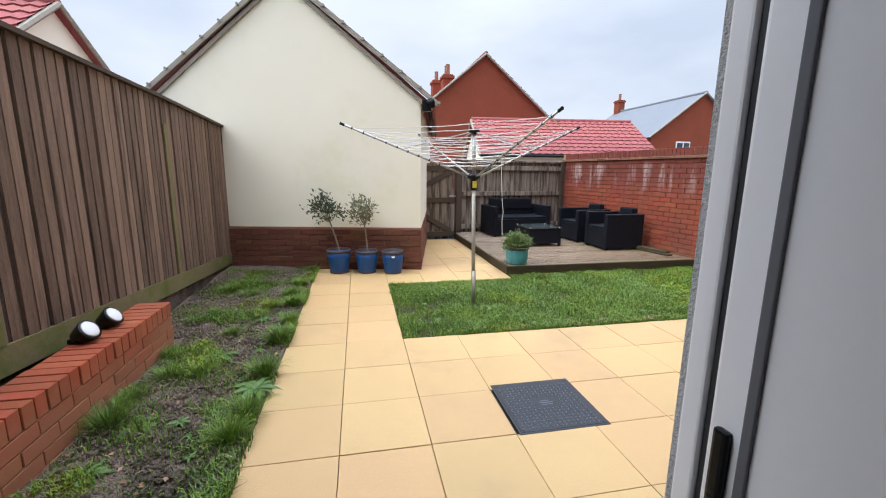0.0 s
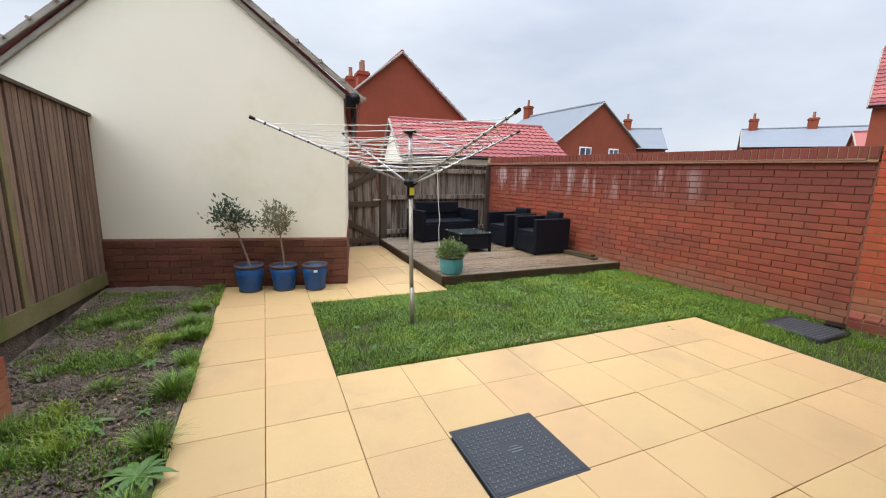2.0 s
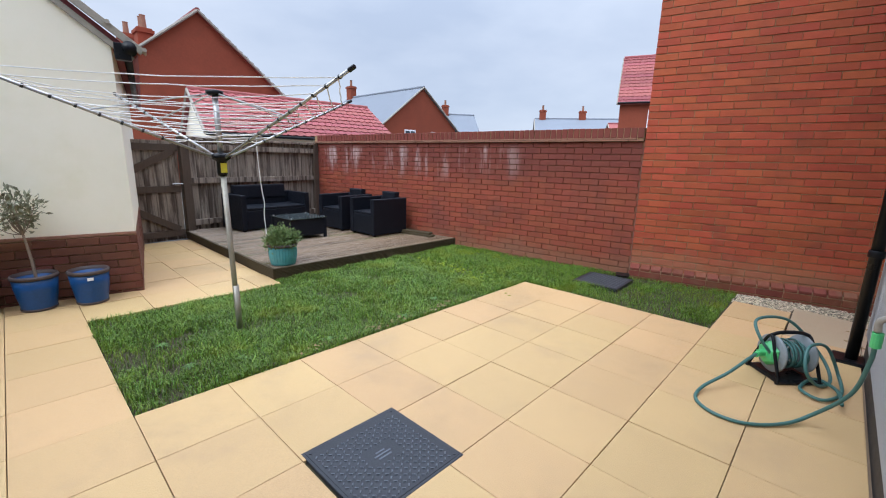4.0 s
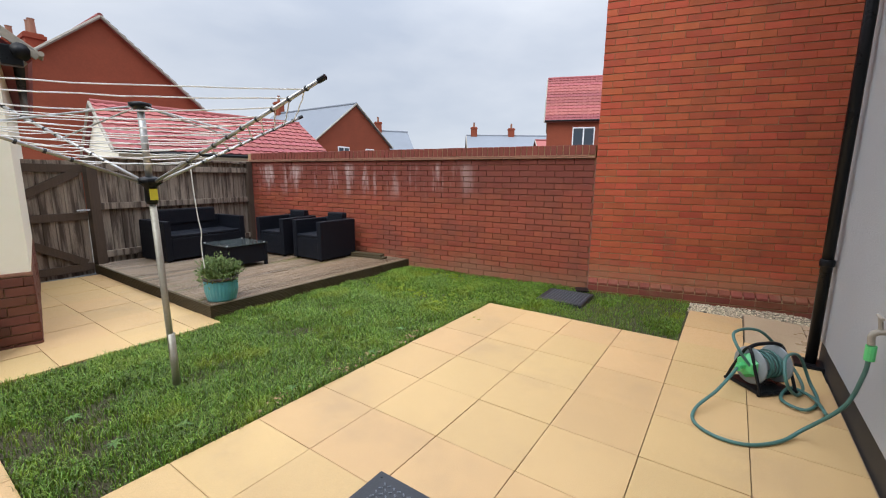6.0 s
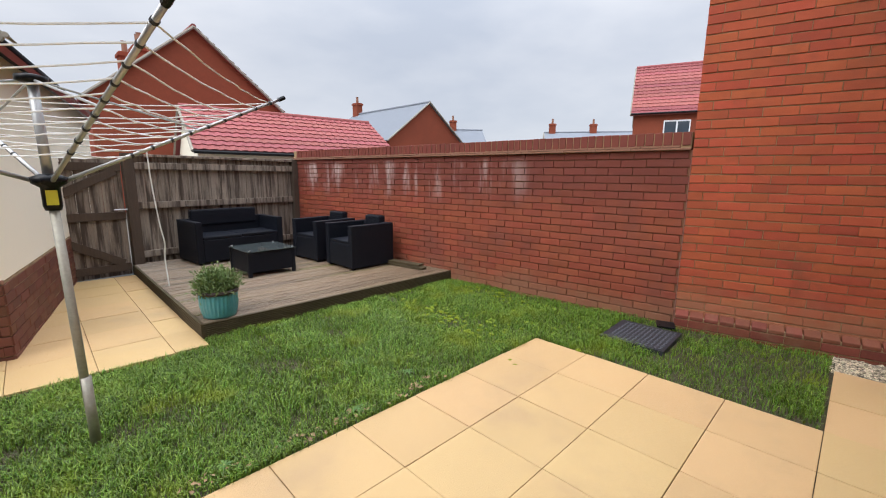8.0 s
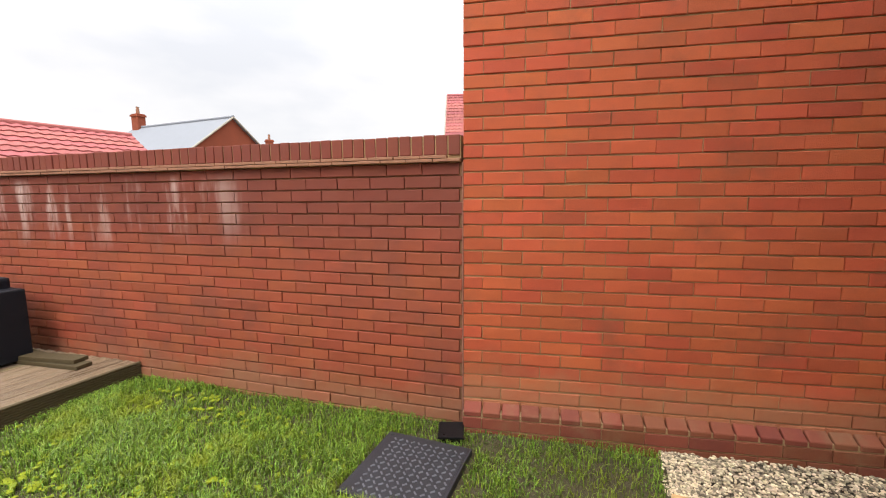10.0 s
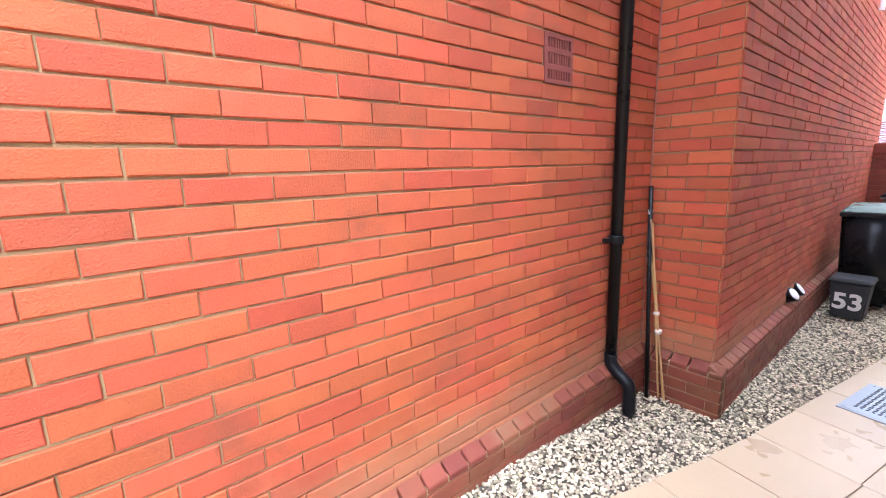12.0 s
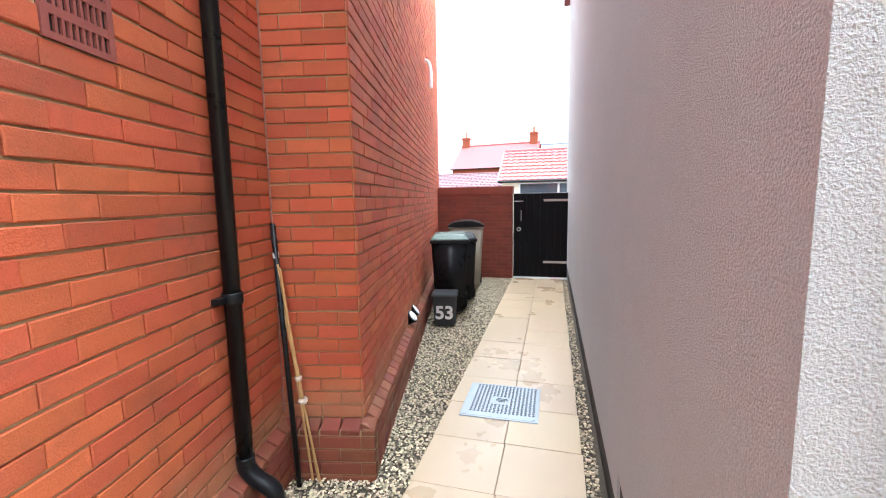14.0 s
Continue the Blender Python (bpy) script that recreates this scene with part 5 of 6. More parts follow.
# ---- houses beyond ----
def roof_rows(length, run, tile_w=0.3, tile_l=0.32, wave=0.035):
    """The courses of a tiled slope: x along the eaves, y up the slope; each a wavy, overlapping strip."""
    nx, nr = int(length / tile_w) * 4, max(1, int(run / tile_l))
    for r in range(nr):
        bm = bmesh.new()
        y0, y1 = run * r / nr, run * (r + 1) / nr + 0.04
        row = []
        for y, lift in ((y0, 0.045), (y0, 0.012), (y1, 0.0)):
            row.append([bm.verts.new((length * i / nx, y, lift + wave * (0.5 + 0.5 * math.cos(i * math.pi / 2)) + (0.012 if lift > 0.03 else 0.02))) for i in range(nx + 1)])
        a, b, c = row
        for i in range(nx):
            bm.faces.new((b[i], b[i + 1], a[i + 1], a[i]))
            bm.faces.new((a[i], a[i + 1], c[i + 1], c[i]))
        yield bm


def far_house(name, m, length, half, eave, ridge, wall_mat, roof_mat, label, tiles=True, windows=(), chimneys=(), side_windows=(), base=-0.3, fascia=M_BLACK, pitch=(0.3, 0.32, 0.035)):
    """A house with its ridge along x (0..length) and slopes to -y and +y; windows: (x, z, w, h) on the -y wall, side_windows: (y, z, w, h) on the x=0 gable."""
    th = thing(name, m, label, "house")
    bm = bmesh.new()
    prof = [(-half, base), (half, base), (half, eave), (0, ridge), (-half, eave)]
    a = [bm.verts.new((0, y, z)) for y, z in prof]
    b = [bm.verts.new((length, y, z)) for y, z in prof]
    bm.faces.new(a[::-1])
    bm.faces.new(b)
    for k in range(5):
        bm.faces.new((a[k], a[(k + 1) % 5], b[(k + 1) % 5], b[k]))
    bmesh.ops.recalc_face_normals(bm, faces=bm.faces[:])
    part("wall", bm, wall_mat, th)
    ang = math.degrees(math.atan2(ridge - eave, half))
    run = math.hypot(half + 0.25, (ridge - eave) * (half + 0.25) / half)
    for s in (1, -1):
        bm = bmesh.new()
        box(bm, 0, length + 0.3, 0, run, -0.06, 0.012)
        drop = (ridge - eave) * 0.25 / half
        if s > 0:
            rm = pose(-0.15, -half - 0.25, eave - drop + 0.06) @ pose(0, 0, 0, ang, 0, 0)
        else:
            rm = pose(length + 0.15, half + 0.25, eave - drop + 0.06, 0, 0, 180) @ pose(0, 0, 0, ang, 0, 0)
        bmesh.ops.transform(bm, matrix=rm, verts=bm.verts[:])
        roof = part("roof", bm, roof_mat, th)
        if tiles and (s > 0 or name == "cream_garage"):
            for row in roof_rows(length + 0.3, run, *pitch):
                bmesh.ops.transform(row, matrix=rm, verts=row.verts[:])
                part("tile_course", row, roof_mat, roof)
    part("ridge_tiles", tube(bmesh.new(), [(-0.15, 0, ridge + 0.08), (length + 0.15, 0, ridge + 0.08)], 0.11, 10), roof_mat, th)
    part("gutter", tube(bmesh.new(), [(-0.15, -half - 0.28, eave - 0.12), (length + 0.15, -half - 0.28, eave - 0.12)], 0.06, 8), fascia, th)
    for s in (-1, 1):
        bm = bmesh.new()
        tube(bm, [(-0.16, s * (half + 0.25), eave - (ridge - eave) * 0.25 / half + 0.05), (-0.16, 0, ridge + 0.06)], 0.06, 6)
        part("verge", bm, M_VERGE, th)
    for x, z, w, h in windows:
        win = part("window", boxed(x - w / 2, x + w / 2, -half - 0.05, -half + 0.02, z - h / 2, z + h / 2, bev=0.01), M_WHITE, th, "white framed window")
        for k in (0, 1):
            x0 = x - w / 2 + 0.07 + k * (w / 2 - 0.025)
            part("pane", boxed(x0, x0 + w / 2 - 0.115, -half - 0.06, -half - 0.052, z - h / 2 + 0.09, z + h / 2 - 0.09), M_PANE, win)
    for y, z, w, h in side_windows:
        win = part("window", boxed(-0.05, 0.02, y - w / 2, y + w / 2, z - h / 2, z + h / 2, bev=0.01), M_WHITE, th, "white framed window")
        for k in (0, 1):
            y0 = y - w / 2 + 0.08 + k * (w / 2 - 0.03)
            part("pane", boxed(-0.06, -0.052, y0, y0 + w / 2 - 0.13, z - h / 2 + 0.1, z + h / 2 - 0.1), M_PANE, win)
        part("sill", boxed(-0.1, 0.0, y - w / 2 - 0.06, y + w / 2 + 0.06, z - h / 2 - 0.1, z - h / 2), M_WHITE, th)
    for x, y, z, n in chimneys:
        ch = part("chimney", box(boxed(x - 0.38, x + 0.38, y - 0.3, y + 0.3, z - 2.2, z, bev=0.02), x - 0.44, x + 0.44, y - 0.36, y + 0.36, z - 0.22, z - 0.08), wall_mat, th, "brick chimney stack")
        for k in range(n):
            part("chimney_pot", lathe(bmesh.new(), [(0.13, 0), (0.11, 0.5), (0.13, 0.55), (0.09, 0.56)], pose(x + (k - (n - 1) / 2) * 0.36, y, z), 10), M_CREASE, ch)
    return th


# brick gable behind the garage: its gable looks to the garden
far_house("brick_house", pose(6.40, 19.1, 0, 0, 0, 90), 8.0, 3.72, 4.24, 7.32, M_FAR_BRICK, M_PINKTILE, "tall red brick house with a plain gable", True, (), ((2.8, 1.45, 6.85, 2), (5.4, 1.6, 7.05, 1)))
far_house("pink_garage", pose(5.0, 15.9, 0, 0, 0, -7.1), 7.26, 2.5, 2.12, 3.62, M_RENDER, M_PINKTILE, "low white garage under a pink pantile roof")
far_house("slate_house", pose(23.8, 23.2, 0, 0, 0, 90), 10.5, 3.95, 3.95, 6.9, M_FAR_BRICK, M_SLATE, "orange brick house with a slate roof and white gable windows", False, (), ((10.0, 0.0, 8.0, 1),), ((1.35, 3.1, 1.15, 1.0), (-1.5, 3.1, 1.0, 0.95)))
far_house("hip_house", pose(36.3, 34.0, 0, 0, 0, -38), 4.4, 3.4, 4.4, 6.6, M_FAR_BRICK, M_SLATE, "distant brick house with a slate roof", False, (), ((1.0, 0.0, 7.7, 1),))
far_house("terrace_house", pose(46.0, 26.4, 0, 0, 0, -56), 11.0, 3.6, 4.6, 6.5, M_FAR_BRICK, M_SLATE, "distant terrace with slate roof and chimneys", False, (), ((0.8, 0.0, 7.6, 1), (5.5, 0.0, 7.5, 1)))
far_house("terrace_house", pose(44.5, 16.5, 0, 0, 0, -60), 7.0, 3.6, 3.7, 5.4, M_FAR_BRICK, M_PINKTILE, "distant terrace with a pink tiled roof", False)
far_house("tiled_house", pose(30.4, 9.8, 0, 0, 0, -70), 10.0, 3.3, 5.2, 8.4, M_FAR_BRICK, M_PINKTILE, "red brick house with a pink tiled roof and white window", True, ((2.35, 4.0, 1.4, 1.35),))
far_house("cream_garage", pose(-6.35, 7.4, 0, 0, 0, 176), 6.0, 2.4, 2.75, 4.55, M_RENDER, M_PINKTILE, "neighbouring cream garage with a pink tiled roof behind the fence")
far_house("white_garage", pose(6.75, -24.4, 0, 0, 0, 180), 6.2, 2.3, 2.2, 3.65, M_RENDER, M_PINKTILE, "white garage with a pink tiled roof beyond the gate", True, ((2.6, 1.75, 3.6, 0.6),))
far_house("pink_house", pose(14.4, -47.5, 0, 0, 0, 174), 8.2, 3.5, 4.4, 6.9, M_FAR_BRICK, M_PINKTILE, "distant house with a pink tiled roof and two chimneys", False, (), ((0.4, 0.0, 7.9, 1), (7.7, 0.0, 8.0, 1)))
far_house("blue_slate_house", pose(6.1, -50.0, 0, 0, 0, 174), 8.0, 3.5, 4.5, 7.0, M_FAR_BRICK, M_SLATE, "distant house with a bluish slate roof", False)
far_house("slate_garage", pose(14.4, -31.0, 0, 0, 0, 176), 7.4, 2.6, 1.95, 2.9, M_FAR_BRICK, M_LILACTILE, "low building with a greyish pink tiled roof beyond the end wall", True)

# ---- grass, weeds, gravel ----
def blades(name, count, where, mat, label, height=(0.03, 0.09), seed=1, width=0.0035):
    """Bent two-segment grass blades scattered where where(x, y) gives a density and z."""
    rnd = random.Random(seed)
    verts, faces, made, tries = [], [], 0, 0
    while made < count and tries < count * 12:
        tries += 1
        x, y, z, dens = where(rnd)
        if rnd.random() > dens:
            continue
        h = rnd.uniform(*height) * (0.55 + 0.45 * dens) * (1 + 0.5 * max(0, noise.noise((x * 2.6, y * 2.6, 4.0))))
        a = rnd.uniform(0, 6.283)
        bend = rnd.uniform(0.25, 1.1) * h
        dx, dy = math.cos(a), math.sin(a)
        w = width * rnd.uniform(0.7, 1.4)
        sx, sy = -dy * w, dx * w
        k = len(verts)
        m1 = (x + dx * bend * 0.3, y + dy * bend * 0.3, z + h * 0.62)
        verts += [(x - sx, y - sy, z - 0.01), (x + sx, y + sy, z - 0.01), (m1[0] - sx * 0.8, m1[1] - sy * 0.8, m1[2]), (m1[0] + sx * 0.8, m1[1] + sy * 0.8, m1[2]), (x + dx * bend, y + dy * bend, z + h * (0.95 - 0.25 * rnd.random()))]
        faces += [(k, k + 1, k + 3, k + 2), (k + 2, k + 3, k + 4)]
        made += 1
    return joined(name, verts, faces, mat, None, label, "grass", "stuff")


def in_lawn(x, y):
    if x < 0.01 or y > 1.9:
        return False
    if y > 1.69 and x < 1.57:
        return False
    if y < 0.0 and x < 3.61:
        return False
    if y < -1.78:
        return False
    edge = wall_x(y) if y > SEAM.y else SEAM.x - 0.06 - math.tan(radians(A_HOUSE)) * (y - SEAM.y)
    return x < edge - 0.01 and y < (1.69 if x < 1.57 else 1.87)


def lawn_spot(rnd):
    while True:
        x, y = rnd.uniform(0.0, 4.95), rnd.uniform(-1.8, 1.88)
        if in_lawn(x, y) and not (4.0 < x < 4.56 and -0.87 < y < -0.33):
            break
    d = 0.62 + 0.75 * noise.noise((x * 1.9, y * 1.9, 7.0)) + 0.35 * noise.noise((x * 6, y * 6, 1.0))
    if y < -0.3 and x > 3.6:
        d -= 0.2 + 0.35 * min(1.0, (-0.3 - y) / 0.7)
    if y < 1.6 and (x < 4.0 or y > -0.4):
        # the turf creeps unevenly over the edges of the paving
        creep = 0.03 * max(0.0, noise.noise((x * 5.0, y * 5.0, 3.0)))
        x, y = x + rnd.gauss(0, 0.006 + creep), y + rnd.gauss(0, 0.006 + creep)
    return x, y, -0.015, max(0.14, min(1.0, d))


def bed_spot(rnd):
    while True:
        x, y = rnd.uniform(-1.7, -0.88), rnd.uniform(-2.6, 2.6)
        if y > 0.15 or x > -1.69:
            break
    d = -0.06 + 1.15 * noise.noise((x * 2.3 + 3, y * 2.1, 2.0)) + 0.3 * noise.noise((x * 7, y * 7, 5.0))
    d += 0.5 * max(0.0, (x + 1.15) / 0.25) * max(0.0, 0.5 + noise.noise((1.0, y * 1.7, 9.0)))
    return x, y, 0.005 + 0.05 * max(0, -1.0 - x), max(0.0, min(1.0, d))


blades("lawn_grass", 150000, lawn_spot, M_GRASS, "short wet green lawn grass with mossy patches", (0.018, 0.068), 4, 0.002)
def soil_spot(rnd):
    """A place on the bare soil: in front of the low wall, and up to the fence beyond its end."""
    while True:
        x, y = rnd.uniform(-2.0, -0.92), rnd.uniform(-2.55, 2.5)
        if x > -1.68 or y > 0.2:
            return x, y, 0.014 + 0.05 * max(0.0, -1.0 - x)


def sprout_spot(rnd):
    x, y, z = soil_spot(rnd)
    return x, y, z, max(0.05, min(1.0, 0.2 + 1.1 * noise.noise((x * 3.1, y * 3.1, 6.0))))


blades("bed_sprouts", 8000, sprout_spot, M_GRASS, "thin short sprouts of grass in the soil", (0.015, 0.055), 19, 0.0025)
blades("bed_grass", 12000, bed_spot, M_GRASS, "patchy tufts of grass in the soil bed", (0.025, 0.10), 9, 0.0028)


def tuft(x, y, r, h, seed):
    """A clump of long arching blades that lean outwards."""
    rnd = random.Random(seed)
    verts, faces = [], []
    for _ in range(int(3600 * r)):
        a, d = rnd.uniform(0, 6.283), r * math.sqrt(rnd.random())
        px, py = x + 0.55 * d * math.cos(a), y + 0.55 * d * math.sin(a)
        a += rnd.gauss(0, 0.6)
        ln, out = h * rnd.uniform(0.5, 1.15), rnd.uniform(0.2, 0.9) * (0.3 + d / r)
        dx, dy, w = math.cos(a), math.sin(a), rnd.uniform(0.0014, 0.0026)
        k = len(verts)
        for t in (0.0, 0.4, 0.75):
            f = out * ln * t * t
            cx, cy, cz = px + dx * (f + 0.1 * ln * t), py + dy * (f + 0.1 * ln * t), 0.005 + ln * t * (1 - 0.35 * out * t)
            verts += [(cx - dy * w * (1 - 0.5 * t), cy + dx * w * (1 - 0.5 * t), cz), (cx + dy * w * (1 - 0.5 * t), cy - dx * w * (1 - 0.5 * t), cz)]
        verts.append((px + dx * (out + 0.1) * ln, py + dy * (out + 0.1) * ln, 0.005 + ln * (1 - 0.42 * out)))
        faces += [(k, k + 1, k + 3, k + 2), (k + 2, k + 3, k + 5, k + 4), (k + 4, k + 5, k + 6)]
    joined("grass_tuft", verts, faces, M_GRASS, None, "long-bladed tuft of wet grass in the soil bed", "grass", "stuff")


TUFTS = ((-0.96, -0.46, 0.10, 0.15), (-0.97, 0.08, 0.11, 0.17), (-0.96, -0.95, 0.11, 0.15), (-0.99, -1.15, 0.10, 0.14), (-1.72, 1.5, 0.17, 0.14), (-1.5, 1.35, 0.13, 0.10),
         (-1.05, 1.33, 0.15, 0.12), (-0.98, 1.0, 0.12, 0.13), (-1.37, -0.40, 0.09, 0.10), (-1.54, -0.42, 0.10, 0.12), (-1.66, -0.12, 0.08, 0.13), (-1.62, -0.95, 0.10, 0.18),
         (-1.63, -0.7, 0.08, 0.12), (-1.36, 0.27, 0.10, 0.09), (-1.2, 0.95, 0.12, 0.10), (-0.95, 0.5, 0.10, 0.12), (-1.02, 1.75, 0.12, 0.11), (-1.75, 0.55, 0.10, 0.11))
for k, (x, y, r, h) in enumerate(TUFTS):
    tuft(x, y, r, h, 300 + k)


def rosette(m, n, size, seed, label="flat green weed with toothed leaves"):
    rnd = random.Random(seed)
    th = thing("weed", m, label, "weed", "weeds in the bed")
    bm = bmesh.new()
    for k in range(n):
        a = 6.283 * k / n + rnd.uniform(-0.25, 0.25)
        ln = size * rnd.uniform(0.6, 1.1)
        pts = []
        for s in range(10):
            t = s / 9
            w = size * 0.15 * math.sin(math.pi * min(1, t ** 0.8 * 0.93 + 0.04)) * (1.0 if s % 2 else 0.82)
            r, z = ln * t, 0.015 + ln * (0.34 * t - 0.38 * t * t)
            c = Vector((math.cos(a) * r, math.sin(a) * r, z))
            side_ = Vector((-math.sin(a), math.cos(a), 0)) * w
            pts.append((bm.verts.new(c - side_ + Vector((0, 0, w * 0.4))), bm.verts.new(c), bm.verts.new(c + side_ + Vector((0, 0, w * 0.4)))))
        for p, q in zip(pts, pts[1:]):
            bm.faces.new((p[0], p[1], q[1], q[0]))
            bm.faces.new((p[1], p[2], q[2], q[1]))
    part("leaves", bm, M_WEED, th)
    return th


rosette(pose(-0.97, -0.69, 0.02), 17, 0.16, 1, "large flat green weed with long toothed leaves")
rosette(pose(-1.33, -0.18, 0.02), 8, 0.15, 2)
rosette(pose(-1.48, -0.98, 0.02), 9, 0.14, 3)
rosette(pose(-1.27, -0.98, 0.02), 6, 0.08, 4)
rosette(pose(-1.18, 0.55, 0.02), 7, 0.09, 5)
rosette(pose(-1.5, -1.35, 0.03), 8, 0.11, 6)
rosette(pose(-1.0, 1.3, 0.01), 7, 0.08, 7)
for k, (x, y) in enumerate(((0.35, 0.35), (1.2, 0.12), (0.62, 0.25), (1.9, 0.1), (0.3, 0.8), (2.4, 0.25))):
    rosette(pose(x, y, 0.0), 7, 0.05, 20 + k, "small weed rosette in the lawn")


wr = random.Random(77)
for k in range(44):
    rosette(pose(wr.uniform(-1.65, -0.95), wr.uniform(-1.9, 2.3), 0.012, 0, 0, wr.uniform(0, 360)), wr.randint(5, 8), wr.uniform(0.035, 0.075), 40 + k, "small green weed in the soil")


def litter(name, count, where, mat, label, seed, size=(0.012, 0.035)):
    rnd = random.Random(seed)
    verts, faces = [], []
    for _ in range(count):
        x, y, z = where(rnd)
        s, a = rnd.uniform(*size), rnd.uniform(0, 6.283)
        c, n = math.cos(a) * s, math.sin(a) * s
        k = len(verts)
        verts += [(x + c, y + n, z), (x - n * 0.5, y + c * 0.5, z + s * 0.5), (x - c, y - n, z + 0.004), (x + n * 0.5, y - c * 0.5, z + 0.002)]
        faces += [(k, k + 1, k + 2), (k, k + 2, k + 3)]
    return joined(name, verts, faces, mat, None, label, "leaves", "stuff")


litter("dead_leaf_litter", 900, soil_spot, M_DEAD, "scattered brown dead leaves on the soil", 3, (0.006, 0.022))
litter("dead_leaf_litter", 90, lambda r: (r.uniform(0.9, 2.6), r.uniform(0.01, 0.12), 0.012), M_DEAD, "dry leaves along the lawn edge", 8, (0.008, 0.02))


def clods(name, count, where, mat, label, category, seed, size, sq=0.6):
    """Small irregular stones or lumps."""
    rnd = random.Random(seed)
    base = np.array([(0, 0, 1), (0.9, 0, 0.35), (0.28, 0.86, 0.35), (-0.73, 0.53, 0.35), (-0.73, -0.53, 0.35), (0.28, -0.86, 0.35), (0.73, 0.53, -0.4), (-0.28, 0.86, -0.4), (-0.9, 0, -0.4), (-0.28, -0.86, -0.4), (0.73, -0.53, -0.4)])
    tri = [(0, 1, 2), (0, 2, 3), (0, 3, 4), (0, 4, 5), (0, 5, 1), (1, 6, 2), (2, 6, 7), (2, 7, 3), (3, 7, 8), (3, 8, 4), (4, 8, 9), (4, 9, 5), (5, 9, 10), (5, 10, 1), (1, 10, 6)]
    verts, faces = [], []
    for _ in range(count):
        x, y, z = where(rnd)
        s = rnd.uniform(*size)
        a = rnd.uniform(0, 6.283)
        c, n = math.cos(a), math.sin(a)
        sc = np.array((s * rnd.uniform(0.8, 1.4), s * rnd.uniform(0.6, 1.0), s * sq * rnd.uniform(0.7, 1.2)))
        p = base * sc * (1 + 0.18 * np.array([[rnd.uniform(-1, 1)] for _ in range(11)]))
        k = len(verts)
        verts += [(x + c * q[0] - n * q[1], y + n * q[0] + c * q[1], z + q[2]) for q in p]
        faces += [tuple(i + k for i in f) for f in tri]
    return joined(name, verts, faces, mat, None, label, category, "stuff")


def gravel_spot(rnd):
    while True:
        y = -1.78 - 8.1 * rnd.random() ** 1.5
        x = rnd.uniform(3.8, 6.1)
        sh = -0.0157 * (y + 2.7)
        plinth_x = SEAM.x - 0.07 - math.tan(radians(A_HOUSE)) * (y - SEAM.y)
        if y < outer_pt.y + 0.06:
            plinth_x = outer_pt.x - 0.07 - math.tan(radians(A_HOUSE)) * (y - outer_pt.y)
        left = (4.62 if y > -2.25 else 4.8 + sh)
        if left < x < plinth_x or (y < -2.72 and HX + 0.02 + sh < x < 3.9 + sh):
            return x, y, -0.03 + alley_z(y) + rnd.uniform(0.0, 0.016)


clods("gravel", 27000, gravel_spot, M_GRAVEL, "pale buff and dark angular gravel", "gravel", 6, (0.0055, 0.0115))
clods("soil_clods", 9000, soil_spot, M_SOIL, "crumbly lumps of soil", "soil", 12, (0.004, 0.02), 0.8)
clods("moss_pads", 420, lambda r: (r.uniform(3.0, 4.5), 0.9 + r.gauss(0, 0.45), -0.005), M_MOSS, "bright moss pads in the lawn", "moss", 15, (0.012, 0.03), 0.5)


# ---- pieces: paving slabs and bricks ----
def slab(x0, x1, y0, y1, z=0.0, tilt=0.0, parent=None, mat=M_SLAB):
    w, h = x1 - x0, y1 - y0
    key = (round(w, 3), round(h, 3), mat.name)
    if key not in SLABS:
        SLABS[key] = mesh_from("slab", boxed(0.0018, w - 0.0018, 0.0018, h - 0.0018, -0.04, 0.0, bev=0.003), mat)
    ob = new("slab", SLABS[key])
    ob.parent = parent
    ob.location = (x0, y0, z + random.uniform(-0.0015, 0.0015))
    ob.rotation_euler = (tilt + random.uniform(-0.002, 0.002), random.uniform(-0.002, 0.002), 0)
    return ob


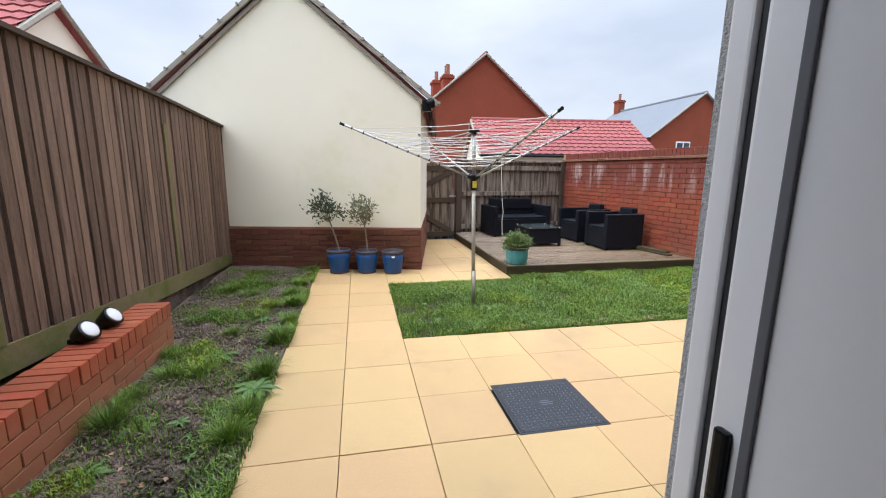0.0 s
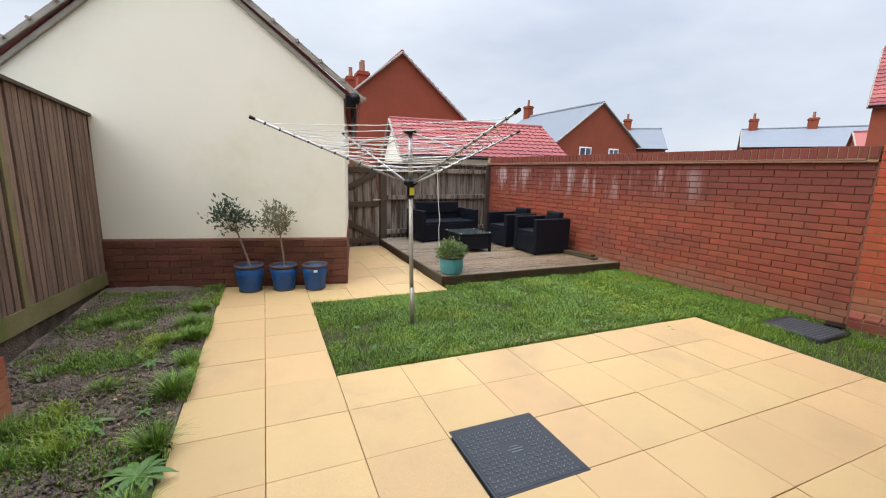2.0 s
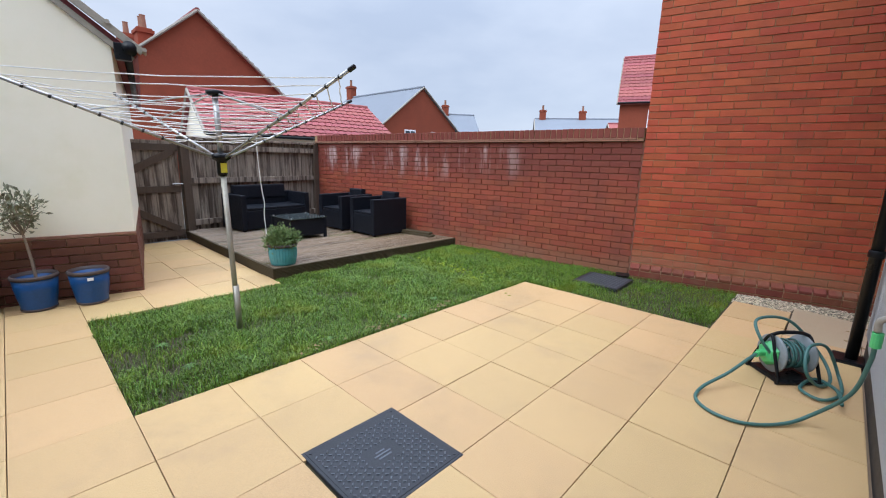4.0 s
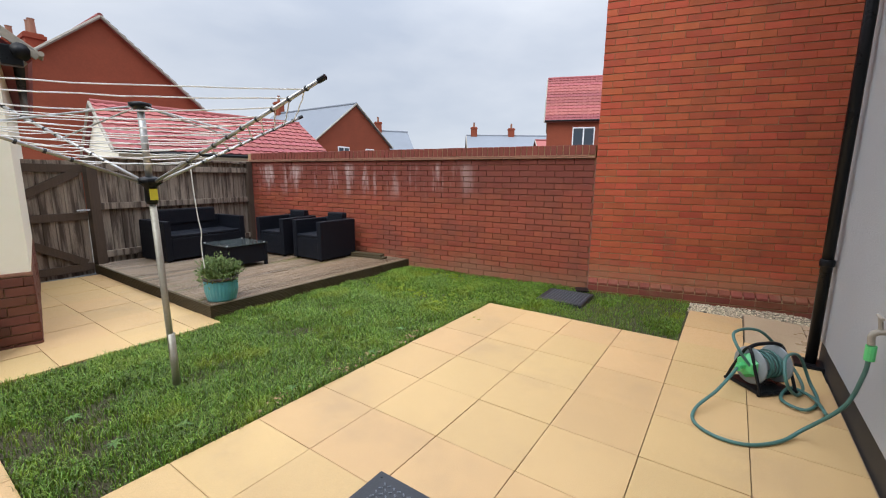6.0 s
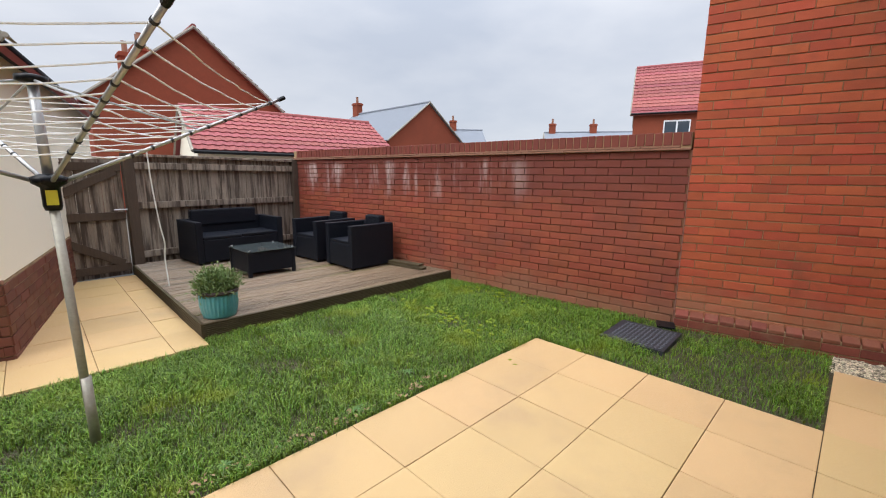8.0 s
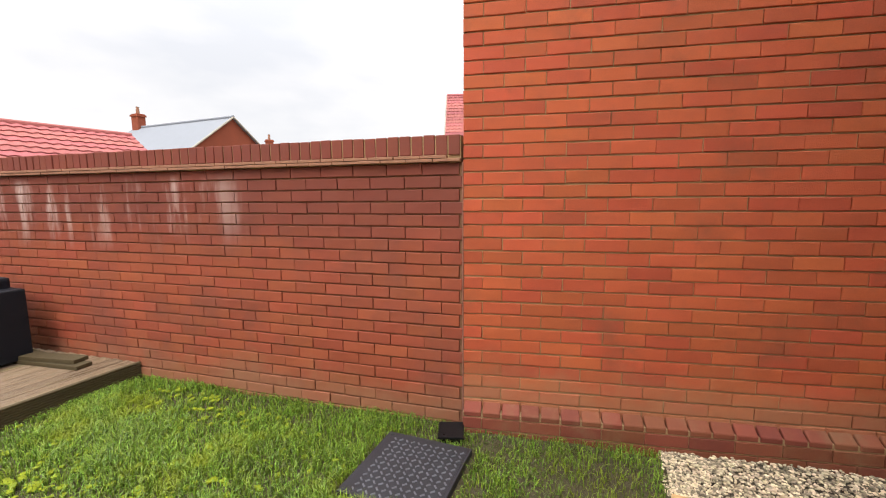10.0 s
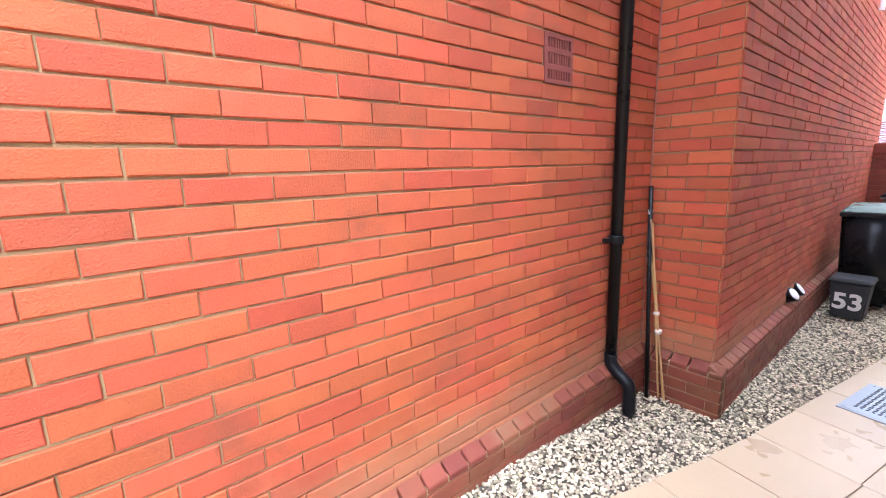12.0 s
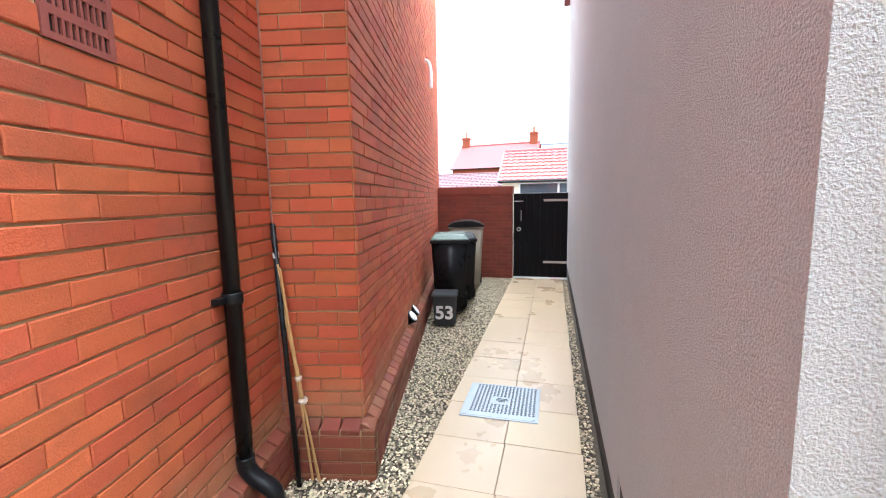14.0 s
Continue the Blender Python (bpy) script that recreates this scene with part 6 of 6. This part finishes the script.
SLABS = {}
patio = thing("patio", None, "buff concrete paving slabs in a square grid", "paving", "", "structure")
for u in range(-2, 8):
    for v in range(-6, 0):
        if u == 1 and v == -3:
            continue
        slab(u * P, (u + 1) * P, v * P, (v + 1) * P, 0.0, 0, patio)
for u in (-2, -1):
    for v in range(0, 6):
        slab(u * P, (u + 1) * P, v * P, (v + 1) * P, 0.0, 0, patio)
for i, (xa, xb) in enumerate(((0.0, 0.45), (0.45, 0.9), (0.9, 1.35), (1.35, 1.58))):
    for j in range(7):
        ya = 1.71 + 0.45 * j
        slab(xa, xb, ya, ya + 0.45, 0.0, 0, patio)
slab(3.6, 4.05, -2.25, -1.8, 0.0, 0, patio)
slab(4.05, 4.5, -2.25, -1.8, 0.0, 0, patio)
slab(4.5, 4.62, -2.25, -1.8, 0.0, 0, patio)
slab(3.6, 3.9, -2.7, -2.25, 0.0, 0, patio)
passage = thing("passage_paving", None, "wet buff paving slabs two abreast along the side passage", "paving", "", "structure")
for j in range(18):
    ya = -2.26 - 0.45 * (j + 1)
    za, zb = alley_z(ya), alley_z(ya + 0.45)
    sh = -0.0157 * (ya + 2.7)
    for xa in (3.9, 4.35):
        slab(xa + sh, xa + sh + 0.45, ya, ya + 0.45, za, math.atan2(zb - za, 0.45), passage, M_SLAB_WET)

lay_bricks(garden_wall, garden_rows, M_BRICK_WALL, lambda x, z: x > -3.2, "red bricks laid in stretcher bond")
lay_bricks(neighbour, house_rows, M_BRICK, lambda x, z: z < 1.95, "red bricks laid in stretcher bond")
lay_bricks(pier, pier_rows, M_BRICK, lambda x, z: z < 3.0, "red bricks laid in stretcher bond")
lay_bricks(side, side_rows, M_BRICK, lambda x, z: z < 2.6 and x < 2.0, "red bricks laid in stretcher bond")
lay_bricks(garage, garage_rows, M_GARAGE_BRICK, lambda x, z: True, "brown bricks")
gs = thing("garage_flank", GAR @ pose(0, 0, 0, 0, 0, 90), "brown brick base of the garage flank", "wall", "", "structure")
lay_bricks(gs, garage_side_rows, M_GARAGE_BRICK, lambda x, z: True, "brown bricks")
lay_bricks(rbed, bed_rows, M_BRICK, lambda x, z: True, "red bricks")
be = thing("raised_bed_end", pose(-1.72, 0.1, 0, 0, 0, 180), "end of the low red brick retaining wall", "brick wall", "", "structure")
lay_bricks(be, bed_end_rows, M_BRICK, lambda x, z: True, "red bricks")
lay_bricks(end_wall, end_rows, M_DARK_WALL, lambda x, z: True, "dark red bricks")
